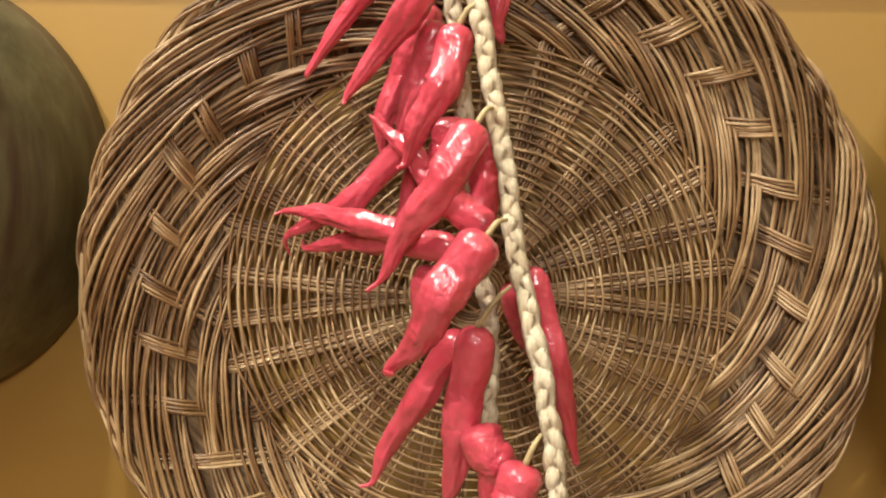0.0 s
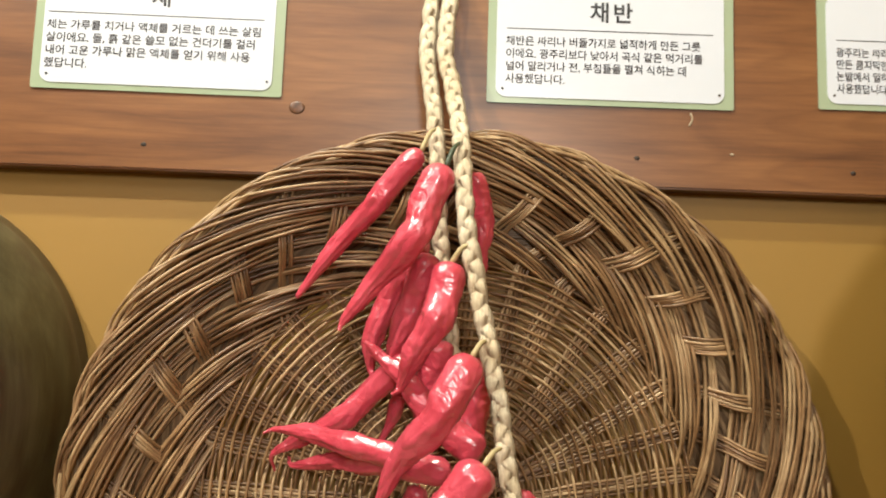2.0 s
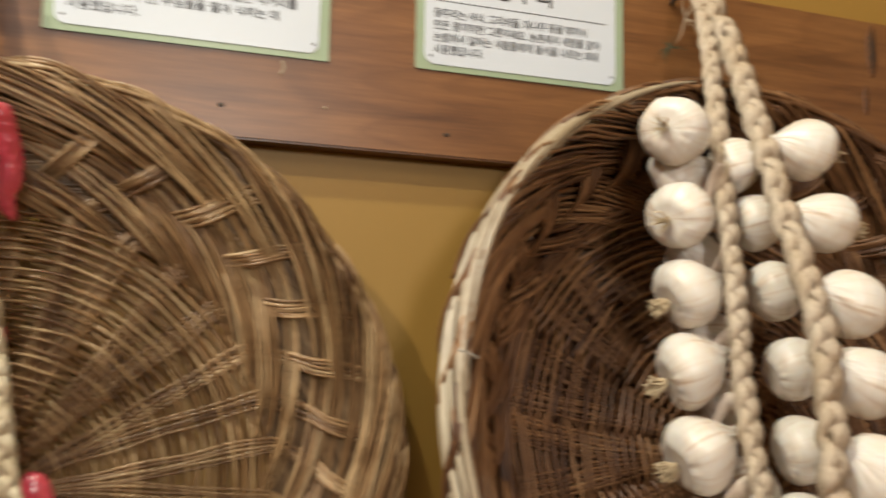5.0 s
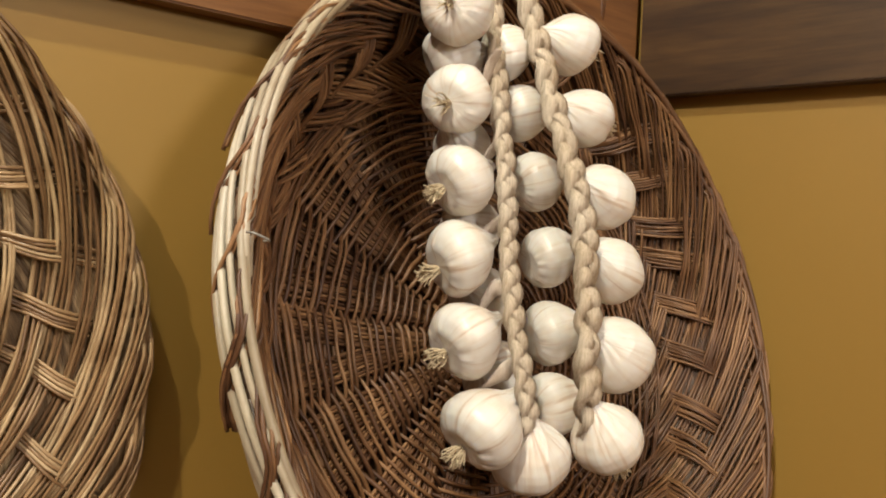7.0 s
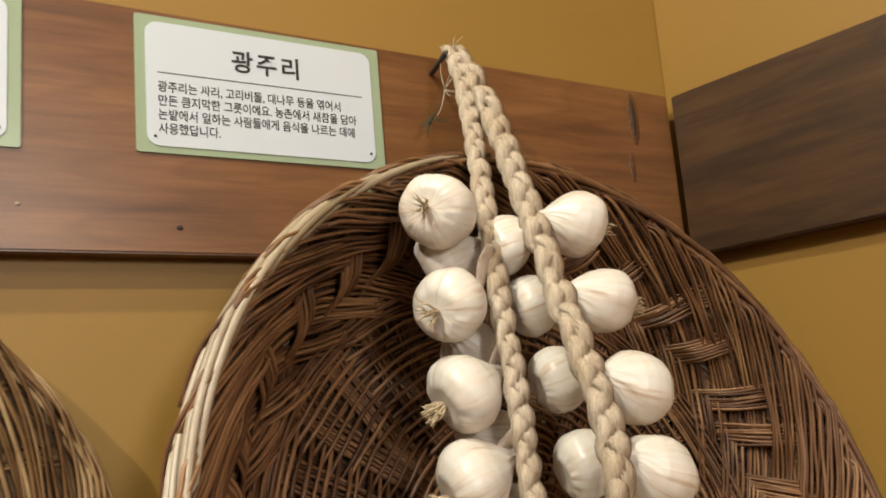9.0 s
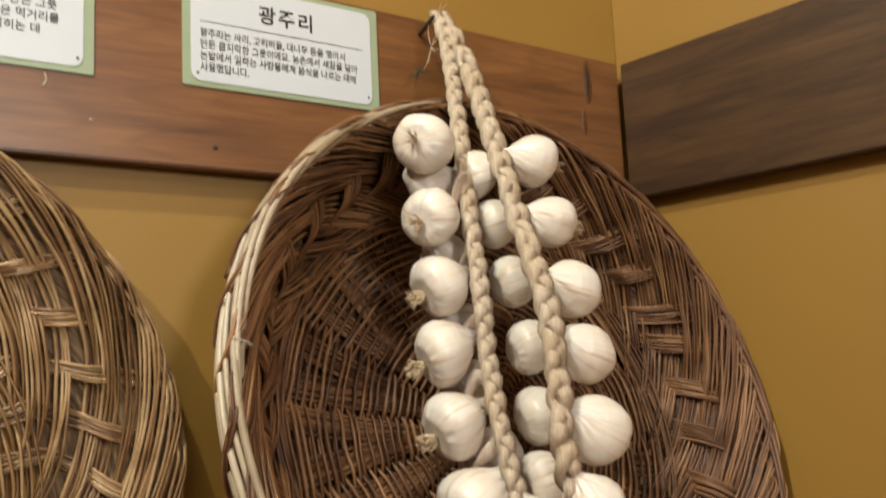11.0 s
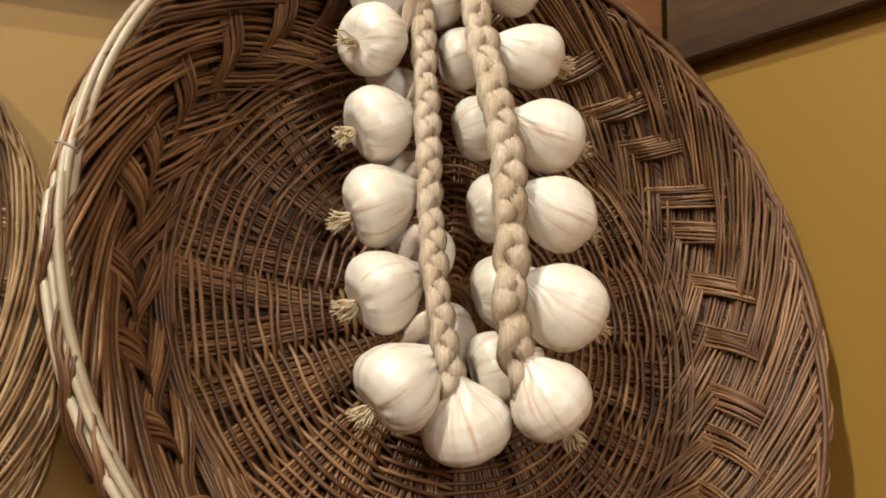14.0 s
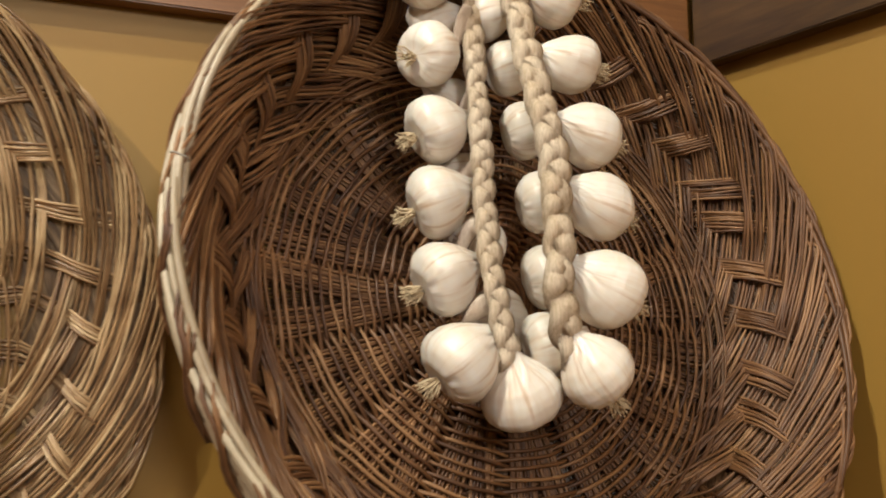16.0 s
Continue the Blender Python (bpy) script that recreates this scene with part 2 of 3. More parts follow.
class Soup:
    """Vertices and faces of many tubes, for one mesh."""

    def __init__(self):
        self.v, self.f = [], []

    def tube(self, pts, radius, sides=6, closed=False, flat=1.0, ref=(0, 0, 1), cap=True, ridge=0.0):
        p = np.asarray(pts, float)
        n = len(p)
        rad = np.broadcast_to(np.asarray(radius, float), (n,))
        tan = np.roll(p, -1, 0) - np.roll(p, 1, 0) if closed else np.gradient(p, axis=0)
        tan /= np.linalg.norm(tan, axis=1)[:, None] + 1e-12
        ref = np.broadcast_to(np.asarray(ref, float), (n, 3))
        a = np.cross(tan, ref)
        a /= np.linalg.norm(a, axis=1)[:, None] + 1e-9
        b = np.cross(a, tan)
        ang = np.linspace(0, 2 * np.pi, sides, endpoint=False)
        edge = 1 + ridge * np.cos(sides / 2 * ang + 0.01)
        ring = p[:, None] + rad[:, None, None] * edge[None, :, None] * (np.cos(ang)[None, :, None] * a[:, None] + flat * np.sin(ang)[None, :, None] * b[:, None])
        base = len(self.v)
        self.v.extend(map(tuple, ring.reshape(-1, 3)))
        for i in range(n if closed else n - 1):
            o, q = base + i * sides, base + ((i + 1) % n) * sides
            for k in range(sides):
                k2 = (k + 1) % sides
                self.f.append((o + k, o + k2, q + k2, q + k))
        if cap and not closed:
            self.f.append(tuple(base + k for k in range(sides))[::-1])
            self.f.append(tuple(base + (n - 1) * sides + k for k in range(sides)))
        return self

    def build(self, name, mat, parent=None, label="", m=None):
        me = bpy.data.meshes.new(name)
        me.from_pydata(self.v, [], self.f)
        me.materials.append(mat)
        me.shade_smooth()
        ob = new(name, me)
        if parent:
            ob.parent = parent
        if m is not None:
            ob.matrix_basis = m
        return tagged(ob, label)


def box_bm(x0, x1, y0, y1, z0, z1, bevel=0.0):
    bm = bmesh.new()
    bmesh.ops.create_cube(bm, size=1.0)
    for v in bm.verts:
        v.co = Vector(((x0 + x1) / 2 + v.co.x * (x1 - x0), (y0 + y1) / 2 + v.co.y * (y1 - y0), (z0 + z1) / 2 + v.co.z * (z1 - z0)))
    if bevel:
        bmesh.ops.bevel(bm, geom=bm.edges[:], offset=bevel, segments=2, affect="EDGES")
    return bm


def wobble(rng, t, amp, n=3, lo=1, hi=5):
    """A smooth closed random curve over t in radians."""
    return sum(amp / n * np.sin(rng.integers(lo, hi + 1) * t + rng.uniform(0, 6.28)) for _ in range(n))


def spline(points, n):
    """A smooth curve through points (Catmull-Rom), n samples."""
    p = np.asarray(points, float)
    p = np.vstack([2 * p[0] - p[1], p, 2 * p[-1] - p[-2]])
    u = np.linspace(0, len(p) - 3 - 1e-6, n)
    i = u.astype(int)
    f = (u - i)[:, None]
    a, b, c, d = p[i], p[i + 1], p[i + 2], p[i + 3]
    return 0.5 * (2 * b + (c - a) * f + (2 * a - 5 * b + 4 * c - d) * f ** 2 + (3 * b - a - 3 * c + d) * f ** 3)


# ---- the room ----
WALL_Y, BOARD_Y = 0.649, 0.630
TOP, BOTTOM = 1.843, 1.662
CORNER = 0.887          # x of the east wall's face at the north wall
TURN_E = -8.0           # the east wall opens outwards a little

north = part("wall_north", box_bm(-3.1, 1.2, WALL_Y, WALL_Y + 0.12, 0, 3.0), M_WALL, smooth=False)
tagged(north, "ochre painted plaster wall", "wall", kind="structure")
M_EAST = Matrix.Translation((CORNER, WALL_Y, 0)) @ pose(0, 0, 0, 0, 0, -TURN_E)
east = part("wall_east", box_bm(0, 0.12, -3.8, -0.001, 0, 3.0), M_WALL, smooth=False, m=M_EAST)
tagged(east, "ochre painted plaster wall", "wall", kind="structure")
tagged(part("wall_west", box_bm(-3.1, -3.0, -3.2, WALL_Y, 0, 3.0), M_WALL, smooth=False), "ochre painted plaster wall", "wall", kind="structure")
tagged(part("wall_south", box_bm(-3.1, 1.9, -3.3, -3.2, 0, 3.0), M_WALL, smooth=False), "ochre painted plaster wall", "wall", kind="structure")
# floor out of view, added to close the room and return light
tagged(part("floor", box_bm(-3.1, 1.9, -3.3, 0.8, -0.1, 0), M_FLOOR, smooth=False), "unseen wooden floor, pale to bounce light upwards", "floor", kind="structure")
tagged(part("ceiling", box_bm(-3.1, 1.9, -3.3, 0.8, 3.0, 3.1), M_CEIL, smooth=False), "white painted ceiling", "ceiling", kind="structure")


def knot(parent, x, z, w, h, y=-0.0008, mat=None):
    bm = bmesh.new()
    bmesh.ops.create_uvsphere(bm, u_segments=16, v_segments=8, radius=1)
    bmesh.ops.transform(bm, matrix=Matrix.Translation((x, y + 0.0006, z)) @ Matrix.Diagonal((w, 0.0008, h, 1)), verts=bm.verts)
    return part("knot", bm, mat or M_KNOT, parent)


board_n = part("trim_north", box_bm(-3.0, 0.868, 0, WALL_Y - BOARD_Y - 0.0005, BOTTOM, TOP, 0.0015), M_BOARD, smooth=False, m=Matrix.Translation((0, BOARD_Y, 0)))
tagged(board_n, "brown stained pine rail along the wall", "wall rail", kind="structure")
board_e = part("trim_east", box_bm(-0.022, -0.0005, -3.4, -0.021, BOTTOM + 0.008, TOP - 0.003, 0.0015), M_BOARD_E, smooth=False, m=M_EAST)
tagged(board_e, "stained pine rail along the wall, coloured darker than the north rail", "wall rail", kind="structure")
knot(board_n, -0.107, 1.719, 0.0065, 0.0055)
knot(board_n, -0.395, 1.735, 0.018, 0.016)
knot(board_n, 0.815, 1.812, 0.0075, 0.028)
knot(board_n, 0.815, 1.812, 0.003, 0.020, -0.0012, M_HOLE)
knot(board_n, 0.806, 1.76, 0.004, 0.016)
for hx, hz in ((-0.231, 1.683), (0.177, 1.687), (0.359, 1.681)):
    knot(board_n, hx, hz, 0.0024, 0.0018, mat=M_HOLE)


# an old pale scratch and a chip in the varnish
knot(board_n, 0.257, 1.693, 0.0016, 0.0012, mat=M_SIEVE_RIM)
Soup().tube(spline([(0.222, -0.0003, 1.727), (0.2235, -0.0003, 1.722), (0.221, -0.0003, 1.716)], 8), 0.0009, 6, flat=0.3, ref=(0, 1, 0)).build("scratch", M_SIEVE_RIM, board_n)


# ---- placards ----
def rounded_panel(w, h, r, depth):
    bm = bmesh.new()
    vs = []
    for cx, cy, a0 in ((w / 2 - r, h / 2 - r, 0), (-w / 2 + r, h / 2 - r, 90), (-w / 2 + r, -h / 2 + r, 180), (w / 2 - r, -h / 2 + r, 270)):
        for k in range(7):
            a = radians(a0 + k * 15)
            vs.append(bm.verts.new((cx + r * math.cos(a), cy + r * math.sin(a), 0)))
    f = bm.faces.new(vs)
    ex = bmesh.ops.extrude_face_region(bm, geom=[f])
    bmesh.ops.translate(bm, verts=[e for e in ex["geom"] if isinstance(e, bmesh.types.BMVert)], vec=(0, 0, depth))
    bmesh.ops.recalc_face_normals(bm, faces=bm.faces)
    return bm


def text_line(name, body, size, x, y, z, parent, align="LEFT", weight=0.00006, spacing=1.0):
    cu = bpy.data.curves.new(name, "FONT")
    cu.body, cu.size, cu.align_x, cu.extrude, cu.offset, cu.space_character = body, size, align, 0.0001, weight, spacing
    tmp = bpy.data.objects.new(name, cu)
    scene.collection.objects.link(tmp)
    bpy.context.view_layer.update()
    me = bpy.data.meshes.new_from_object(tmp.evaluated_get(bpy.context.evaluated_depsgraph_get()))
    bpy.data.objects.remove(tmp)
    me.materials.clear()
    me.materials.append(M_INK)
    ob = new(name, me)
    ob.parent = parent
    ob.matrix_basis = Matrix.Translation((x, y, z))
    return ob


def placard(x0, x1, z0, z1, title, lines, lean, label, margin=0.0150, reach=0.80):
    w, h = x1 - x0, z1 - z0
    m = Matrix.Translation(((x0 + x1) / 2, BOARD_Y - 0.0005, (z0 + z1) / 2)) @ pose(0, 0, 0, 90, 0, 0) @ pose(0, 0, 0, 0, 0, lean)
    sign = empty("placard", m, label=label, category="placard", group="placards on the rail")
    part("card", rounded_panel(w, h, 0.002, 0.0012), M_GREEN, sign, "sage green laminated card", smooth=False)
    part("panel", rounded_panel(w - 0.0155, h - 0.010, 0.009, 0.0006), M_WHITE, sign, "white rounded panel", smooth=False, m=Matrix.Translation((-0.0005, 0.0, 0.0013)))
    text_line("title", title, 0.0188, 0.0, h / 2 - 0.0345, 0.0021, sign, "CENTER", 0.00035, 1.22)
    part("rule", box_bm(-w / 2 + margin + 0.0005, w / 2 - 0.0175, h / 2 - 0.0442, h / 2 - 0.0435, 0.0019, 0.0021), M_INK, sign, smooth=False)
    rows = [text_line("text", line, 0.0092, -w / 2 + margin, h / 2 - 0.0578 - i * 0.0109 * h / 0.108, 0.0021, sign) for i, line in enumerate(lines)]
    widest = max(max(v.co.x for v in ob.data.vertices) for ob in rows)
    for ob in rows:
        ob.scale = (reach * w / widest, 0.98, 1)
    for px, py in ((-w / 2 + 0.013, -h / 2 + 0.012), (w / 2 - 0.0125, -h / 2 + 0.0125)):
        bm = bmesh.new()
        bmesh.ops.create_uvsphere(bm, u_segments=10, v_segments=6, radius=0.0011, matrix=Matrix.Translation((px, py, 0.002)))
        part("pin", bm, M_METAL, sign, "small dark pin")
    return sign


placard(-0.327, -0.120, 1.727, 1.836, "체", ["체는 가루를 치거나 액체를 거르는 데 쓰는 살림", "살이에요. 돌, 흙 같은 쓸모 없는 건더기를 걸러", "내어 고운 가루나 맑은 액체를 얻기 위해 사용", "했답니다."], -0.2, "laminated green and white placard about a sieve, on the rail", 0.0100, 0.855)
placard(0.050, 0.258, 1.730, 1.838, "채반", ["채반은 싸리나 버들가지로 넓적하게 만든 그릇", "이에요. 광주리보다 낮아서 곡식 같은 먹거리를", "널어 말리거나 전, 부침들을 펼쳐 식히는 데", "사용했답니다."], 0.2, "laminated green and white placard about a wicker tray")
placard(0.330, 0.525, 1.735, 1.839, "광주리", ["광주리는 싸리, 고리버들, 대나무 등을 엮어서", "만든 큼지막한 그릇이에요. 농촌에서 새참을 담아", "논밭에서 일하는 사람들에게 음식을 나르는 데에", "사용했답니다."], 0.3, "laminated green and white placard about a wicker basket")


# ---- wicker ----
def face_on(cx, cy, cz, up, side):
    """A frame whose Z looks out of the wall, tilted up and sideways by degrees."""
    tx, tz = radians(up), radians(side)
    n = Vector((math.sin(tz) * math.cos(tx), -math.cos(tz) * math.cos(tx), math.sin(tx)))
    x = Vector((math.cos(tz), math.sin(tz), 0))
    y = n.cross(x)
    m = Matrix((x, y, n)).transposed().to_4x4()
    m.translation = (cx, cy, cz)
    return m


class Profile:
    """The basket's section: arc length from the hub to the rim, to radius and height, with the normal towards its inside."""

    def __init__(self, points):
        p = spline([(r, w, 0) for r, w in points], 400)[:, :2]
        self.s = np.concatenate([[0], np.cumsum(np.linalg.norm(np.diff(p, axis=0), axis=1))])
        self.p = p
        t = np.gradient(p, self.s, axis=0)
        t /= np.linalg.norm(t, axis=1)[:, None]
        self.n = np.stack([-t[:, 1], t[:, 0]], 1)
        self.end = self.s[-1]

    def at(self, s, theta, h):
        s, theta, h = np.broadcast_arrays(np.asarray(s, float), theta, h)
        r = np.interp(s, self.s, self.p[:, 0]) + h * np.interp(s, self.s, self.n[:, 0])
        w = np.interp(s, self.s, self.p[:, 1]) + h * np.interp(s, self.s, self.n[:, 1])
        r = r + np.maximum(s - self.end, 0)
        return np.stack([r * np.cos(theta), r * np.sin(theta), w], -1)

    def radius(self, s):
        return np.interp(s, self.s, self.p[:, 0])

    def normal(self, s, theta):
        nr, nw = np.interp(s, self.s, self.n[:, 0]), np.interp(s, self.s, self.n[:, 1])
        return np.stack([nr * np.cos(theta), nr * np.sin(theta), nw + 0 * theta], -1)


def step(x, a, b):
    t = np.clip((x - a) / (b - a), 0, 1)
    return t * t * (3 - 2 * t)


def wicker(name, m, prof, pairs, weave_end, gap, rod, weaver, mats, seed, sweep, patch, slant, lanes, tags, rim, turn=0.0, back=0.016, pale=None, raise_by=1.15, collar=0):
    """A round wicker piece: paired stakes, weavers over and under the pairs, and a wide plaited border whose strands sweep round
    from the rim back to the weave. patch: the band, in arc length, where the stakes show over the border strands.
    lanes: rods in a stake and in a border strand."""
    rng = np.random.default_rng(seed)
    thing = empty(name, m, **tags)
    mat, mat_shade = mats
    n = pairs * 2
    hub = 0.026
    lift = rod + weaver
    # weavers
    count = int((weave_end - hub) / gap)
    for j in range(count):
        s0 = hub + j * gap
        seg = max(112, int(12 * pairs * (0.6 + s0 / weave_end)))
        th = np.linspace(0, 2 * np.pi, seg, endpoint=False)
        s = s0 + wobble(rng, th, gap * 0.6, 4, 1, 7) + wobble(rng, th, gap * 0.22, 3, 9, 23)
        wave = np.cos(pairs / 2 * (th - turn) + j * np.pi)
        wave = np.tanh(2.0 * wave) / np.tanh(2.0)
        h = wave * lift * (raise_by + 0.25 * rng.random()) + wobble(rng, th, weaver * 0.5, 3, 3, 19)
        thick = weaver * rng.uniform(0.72, 1.08) * (1 + wobble(rng, th, 0.14, 2, 1, 4))
        Soup().tube(prof.at(s, th, h), thick, 6, True, ref=prof.normal(s, th)).build("weaver", mat, thing)
    # hub: crossing bundles
    for k in range(4):
        a = turn + k * np.pi / 4 + 0.1
        for q in range(6):
            x = np.linspace(-hub * 1.35, hub * 1.35, 9)
            y = (q - 2.5) * rod * 2.1 + 0 * x
            z = prof.p[0, 1] + rod * (1.2 * k - 0.5) + 0.002 * np.cos(x / hub * 1.6)
            Soup().tube(np.stack([x * np.cos(a) - y * np.sin(a), x * np.sin(a) + y * np.cos(a), z], 1), rod * 1.05, 5).build("hub_rod", mat, thing)
    for k in range(6):
        th = np.linspace(0, 2 * np.pi, 60, endpoint=False)
        r = 0.0125 + k * 0.0027 + wobble(rng, th, 0.0006)
        z = prof.p[0, 1] + rod * 4.6 - 0.0003 * k + wobble(rng, th, 0.0006)
        Soup().tube(np.stack([r * np.cos(th), r * np.sin(th), z], 1), 0.00125, 6, True).build("hub_coil", mat, thing)
    end = prof.end
    p0, p1 = patch
    # collar: long loose rods round the edge of the weave
    for k in range(collar):
        th = np.linspace(0, 2 * np.pi, 160, endpoint=False)
        s = weave_end - 0.004 + 0.0028 * k + wobble(rng, th, 0.0040, 3, 1, 5)
        h = rod * 2.5 + 0.0016 * (k % 3) + wobble(rng, th, 0.0022, 3, 2, 9)
        Soup().tube(prof.at(s, th, h), rod * rng.uniform(0.9, 1.15), 6, True, ref=prof.normal(s, th)).build("collar_rod", mat, thing)
    # stakes
    for k in range(n):
        pair, side = divmod(k, 2)
        base = turn + 2 * np.pi * pair / pairs
        s = np.linspace(hub * 0.9, end - 0.012, 40)
        open_up = step(s, hub, weave_end)
        off = (side - 0.5) * (np.pi / pairs) * (0.40 + 0.60 * open_up)
        bend = -slant * np.maximum(s - weave_end, 0) / prof.radius(np.maximum(s, 0.02))
        jig = rng.normal(0, 0.014)
        mid = (s - (p0 + p1) / 2) / ((p1 - p0) / 2)
        arch = np.where(np.abs(mid) < 1.5, np.cos(np.clip(mid, -1.5, 1.5) / 1.5 * np.pi) * 0.5 + 0.5, 0)
        h = -2.8 * rod * step(s, weave_end - 0.006, weave_end + 0.010) + 6.6 * rod * arch - 1.5 * rod * step(s, p1, p1 + 0.01)
        rods = lanes[0] + (rng.random() < 0.2)
        for q in range(rods):
            d = (q - (rods - 1) / 2) * rod * 2.04
            th = base + off + bend + jig * open_up + rod * 0.5 * np.sin(s * rng.uniform(50, 110) + rng.uniform(0, 6)) / np.maximum(prof.radius(s), 0.034) + d * np.minimum(1, prof.radius(s) / (rods * rod * 2.04 * pairs / 2.6)) / np.maximum(prof.radius(s), 0.03) * (1 + 0.04 * rng.normal())
            hh = h + rng.normal(0, rod * 0.25) + rod * 0.35 * np.sin(s * 60 + rng.uniform(0, 6))
            ss = s * (1 - 0.01 * rng.random())
            Soup().tube(prof.at(ss, th, hh), rod * rng.uniform(0.86, 1.08), 5, ref=prof.normal(ss, th)).build("stake", mat, thing)
    # border strands
    inner = weave_end - 0.006
    for k in range(n):
        jig, jr = rng.normal(0, 0.02), rng.normal(0, 0.0015)
        u = np.linspace(-0.16, 1.06, 48)
        rods = lanes[1] + (rng.random() < 0.25) - (rng.random() < 0.2)
        tone = rng.random()
        for q in range(rods):
            lane = (q - (rods - 1) / 2) * rod * 2.05
            fan = 1 + 0.35 * np.exp(-((u - 0.12) / 0.16) ** 2)
            s = np.where(u > 0, end - u * (end - inner), end + 0 * u) + jr
            over = np.where(u < 0, u, 0)
            low = step(-s, -p1 - 0.004, -p1 + 0.010) * step(s, p0 - 0.010, p0 + 0.004)
            tuck = step(u, 0.86, 1.04)
            rise = np.exp(-((s - (p0 + inner) / 2 - 0.002) / 0.013) ** 2)
            h = rod * (1.4 - 4.6 * low + 2.2 * rise - 3.6 * tuck) - lane * 0.22
            h = h + rng.normal(0, rod * 0.35) + rod * 0.8 * np.sin(u * 9 + rng.uniform(0, 6))
            th = turn + 2 * np.pi * k / n + jig - sweep * u + rng.normal(0, 0.006)
            ss = s + lane * fan * np.where(u > 0, 1, 1 + 4 * over) + rod * (0.7 * np.sin(u * rng.uniform(6, 14) + rng.uniform(0, 6)) + 0.4 * np.sin(u * rng.uniform(18, 30) + rng.uniform(0, 6)))
            pt = prof.at(np.minimum(ss, end + 0.004), th, h)
            # the strand starts at the back of the rim and rolls over it
            roll = step(-u, -0.02, 0.16)
            pt[:, 2] -= roll * (back + 0.25 * lane)
            rr = np.linalg.norm(pt[:, :2], axis=1)
            grow = 1 + (0.004 * np.sin(np.pi * np.clip(roll, 0, 1)) - (0.004 if back < 0.02 else 0.001) * roll) / rr
            pt[:, :2] *= grow[:, None]
            Soup().tube(pt, rod * rng.uniform(0.85, 1.18) * (1 - 0.25 * step(u, 0.85, 1.06)), 5, ref=prof.normal(np.minimum(ss, end), th)).build("border_rod", mat, thing)
    # border's under layer, shade painted into its rods, too crowded to tell apart
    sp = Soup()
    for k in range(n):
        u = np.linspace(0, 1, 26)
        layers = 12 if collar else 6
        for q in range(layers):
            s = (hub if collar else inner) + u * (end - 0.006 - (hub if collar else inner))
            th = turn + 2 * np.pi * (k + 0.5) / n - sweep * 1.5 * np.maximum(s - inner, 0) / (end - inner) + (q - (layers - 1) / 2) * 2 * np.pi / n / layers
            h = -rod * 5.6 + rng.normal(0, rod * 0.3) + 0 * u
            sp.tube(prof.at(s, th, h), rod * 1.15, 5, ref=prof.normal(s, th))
    tagged(sp.build("under_weave", mat_shade, thing), kind="stuff")
    # rim: long rods that wind round one another, paler along the stretch given
    for k in range(rim[1]):
        for arc, tone in ((None, rim[0]),) if pale is None else (((pale[1], pale[0] + 2 * np.pi), mat), (pale, rim[0])):
            if arc is None:
                th = np.linspace(0, 2 * np.pi, 220, endpoint=False)
            else:
                a0, a1 = arc[0] + rng.normal(0, 0.12), arc[1] + rng.normal(0, 0.12)
                th = np.linspace(a0, a1, int(36 * (a1 - a0)))
            a = (6 if back < 0.02 else 2) * th + k * 2 * np.pi / rim[1]
            r = prof.radius(end) - 0.001 + rim[2] * np.cos(a) + wobble(rng, th, 0.0018)
            w = prof.p[-1, 1] - (0.007 if back < 0.02 else back * 0.42) + max(rim[2] * 1.3, back * 0.42) * np.sin(a) + wobble(rng, th, 0.0015)
            thick = rim[3] * rng.uniform(0.8, 1.2) * (1 if arc is None else np.minimum(1, 0.4 + 3 * np.minimum(th - th[0], th[-1] - th)))
            Soup().tube(np.stack([r * np.cos(th), r * np.sin(th), w], 1), thick, 6, arc is None).build("rim_rod", tone, thing)
    return thing


tray_profile = Profile([(0.0, -0.034), (0.10, -0.034), (0.18, -0.032), (0.225, -0.022), (0.265, -0.007), (0.2915, 0.0)])
wicker("wicker_tray", face_on(0.034, 0.600, 1.399, -3.0, 3.5), tray_profile, 16, 0.200, 0.0034, 0.00140, 0.00125, (M_ROD, M_ROD_SHADE), 3, radians(72), (0.231, 0.258), 0.75, (5, 5),
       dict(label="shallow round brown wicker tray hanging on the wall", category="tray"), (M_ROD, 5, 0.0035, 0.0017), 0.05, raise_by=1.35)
bowl_profile = Profile([(0.0, -0.112), (0.12, -0.112), (0.195, -0.106), (0.228, -0.086), (0.256, -0.045), (0.275, -0.014), (0.288, 0.0)])
wicker("wicker_basket", face_on(0.604, 0.474, 1.456, 17.5, 3.0), bowl_profile, 16, 0.222, 0.0040, 0.00140, 0.00185, (M_ROD2, M_ROD2_SHADE), 8, radians(60), (0.252, 0.292), 0.55, (8, 8),
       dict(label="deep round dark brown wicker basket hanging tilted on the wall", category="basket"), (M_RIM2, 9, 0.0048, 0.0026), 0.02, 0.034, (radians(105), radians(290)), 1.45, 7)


# a bent wire staple in the basket's rim
staple = empty("staple", Matrix.Translation((0.319, 0.455, 1.505)), label="small dull wire staple in the basket rim", category="staple")
Soup().tube(spline([(-0.0050, 0.006, 0.0022), (-0.0044, -0.001, 0.0018), (0.0, -0.0022, 0.0), (0.0044, -0.001, -0.0018), (0.0050, 0.006, -0.0022)], 14), 0.0007, 6).build("wire", M_WIRE, staple)


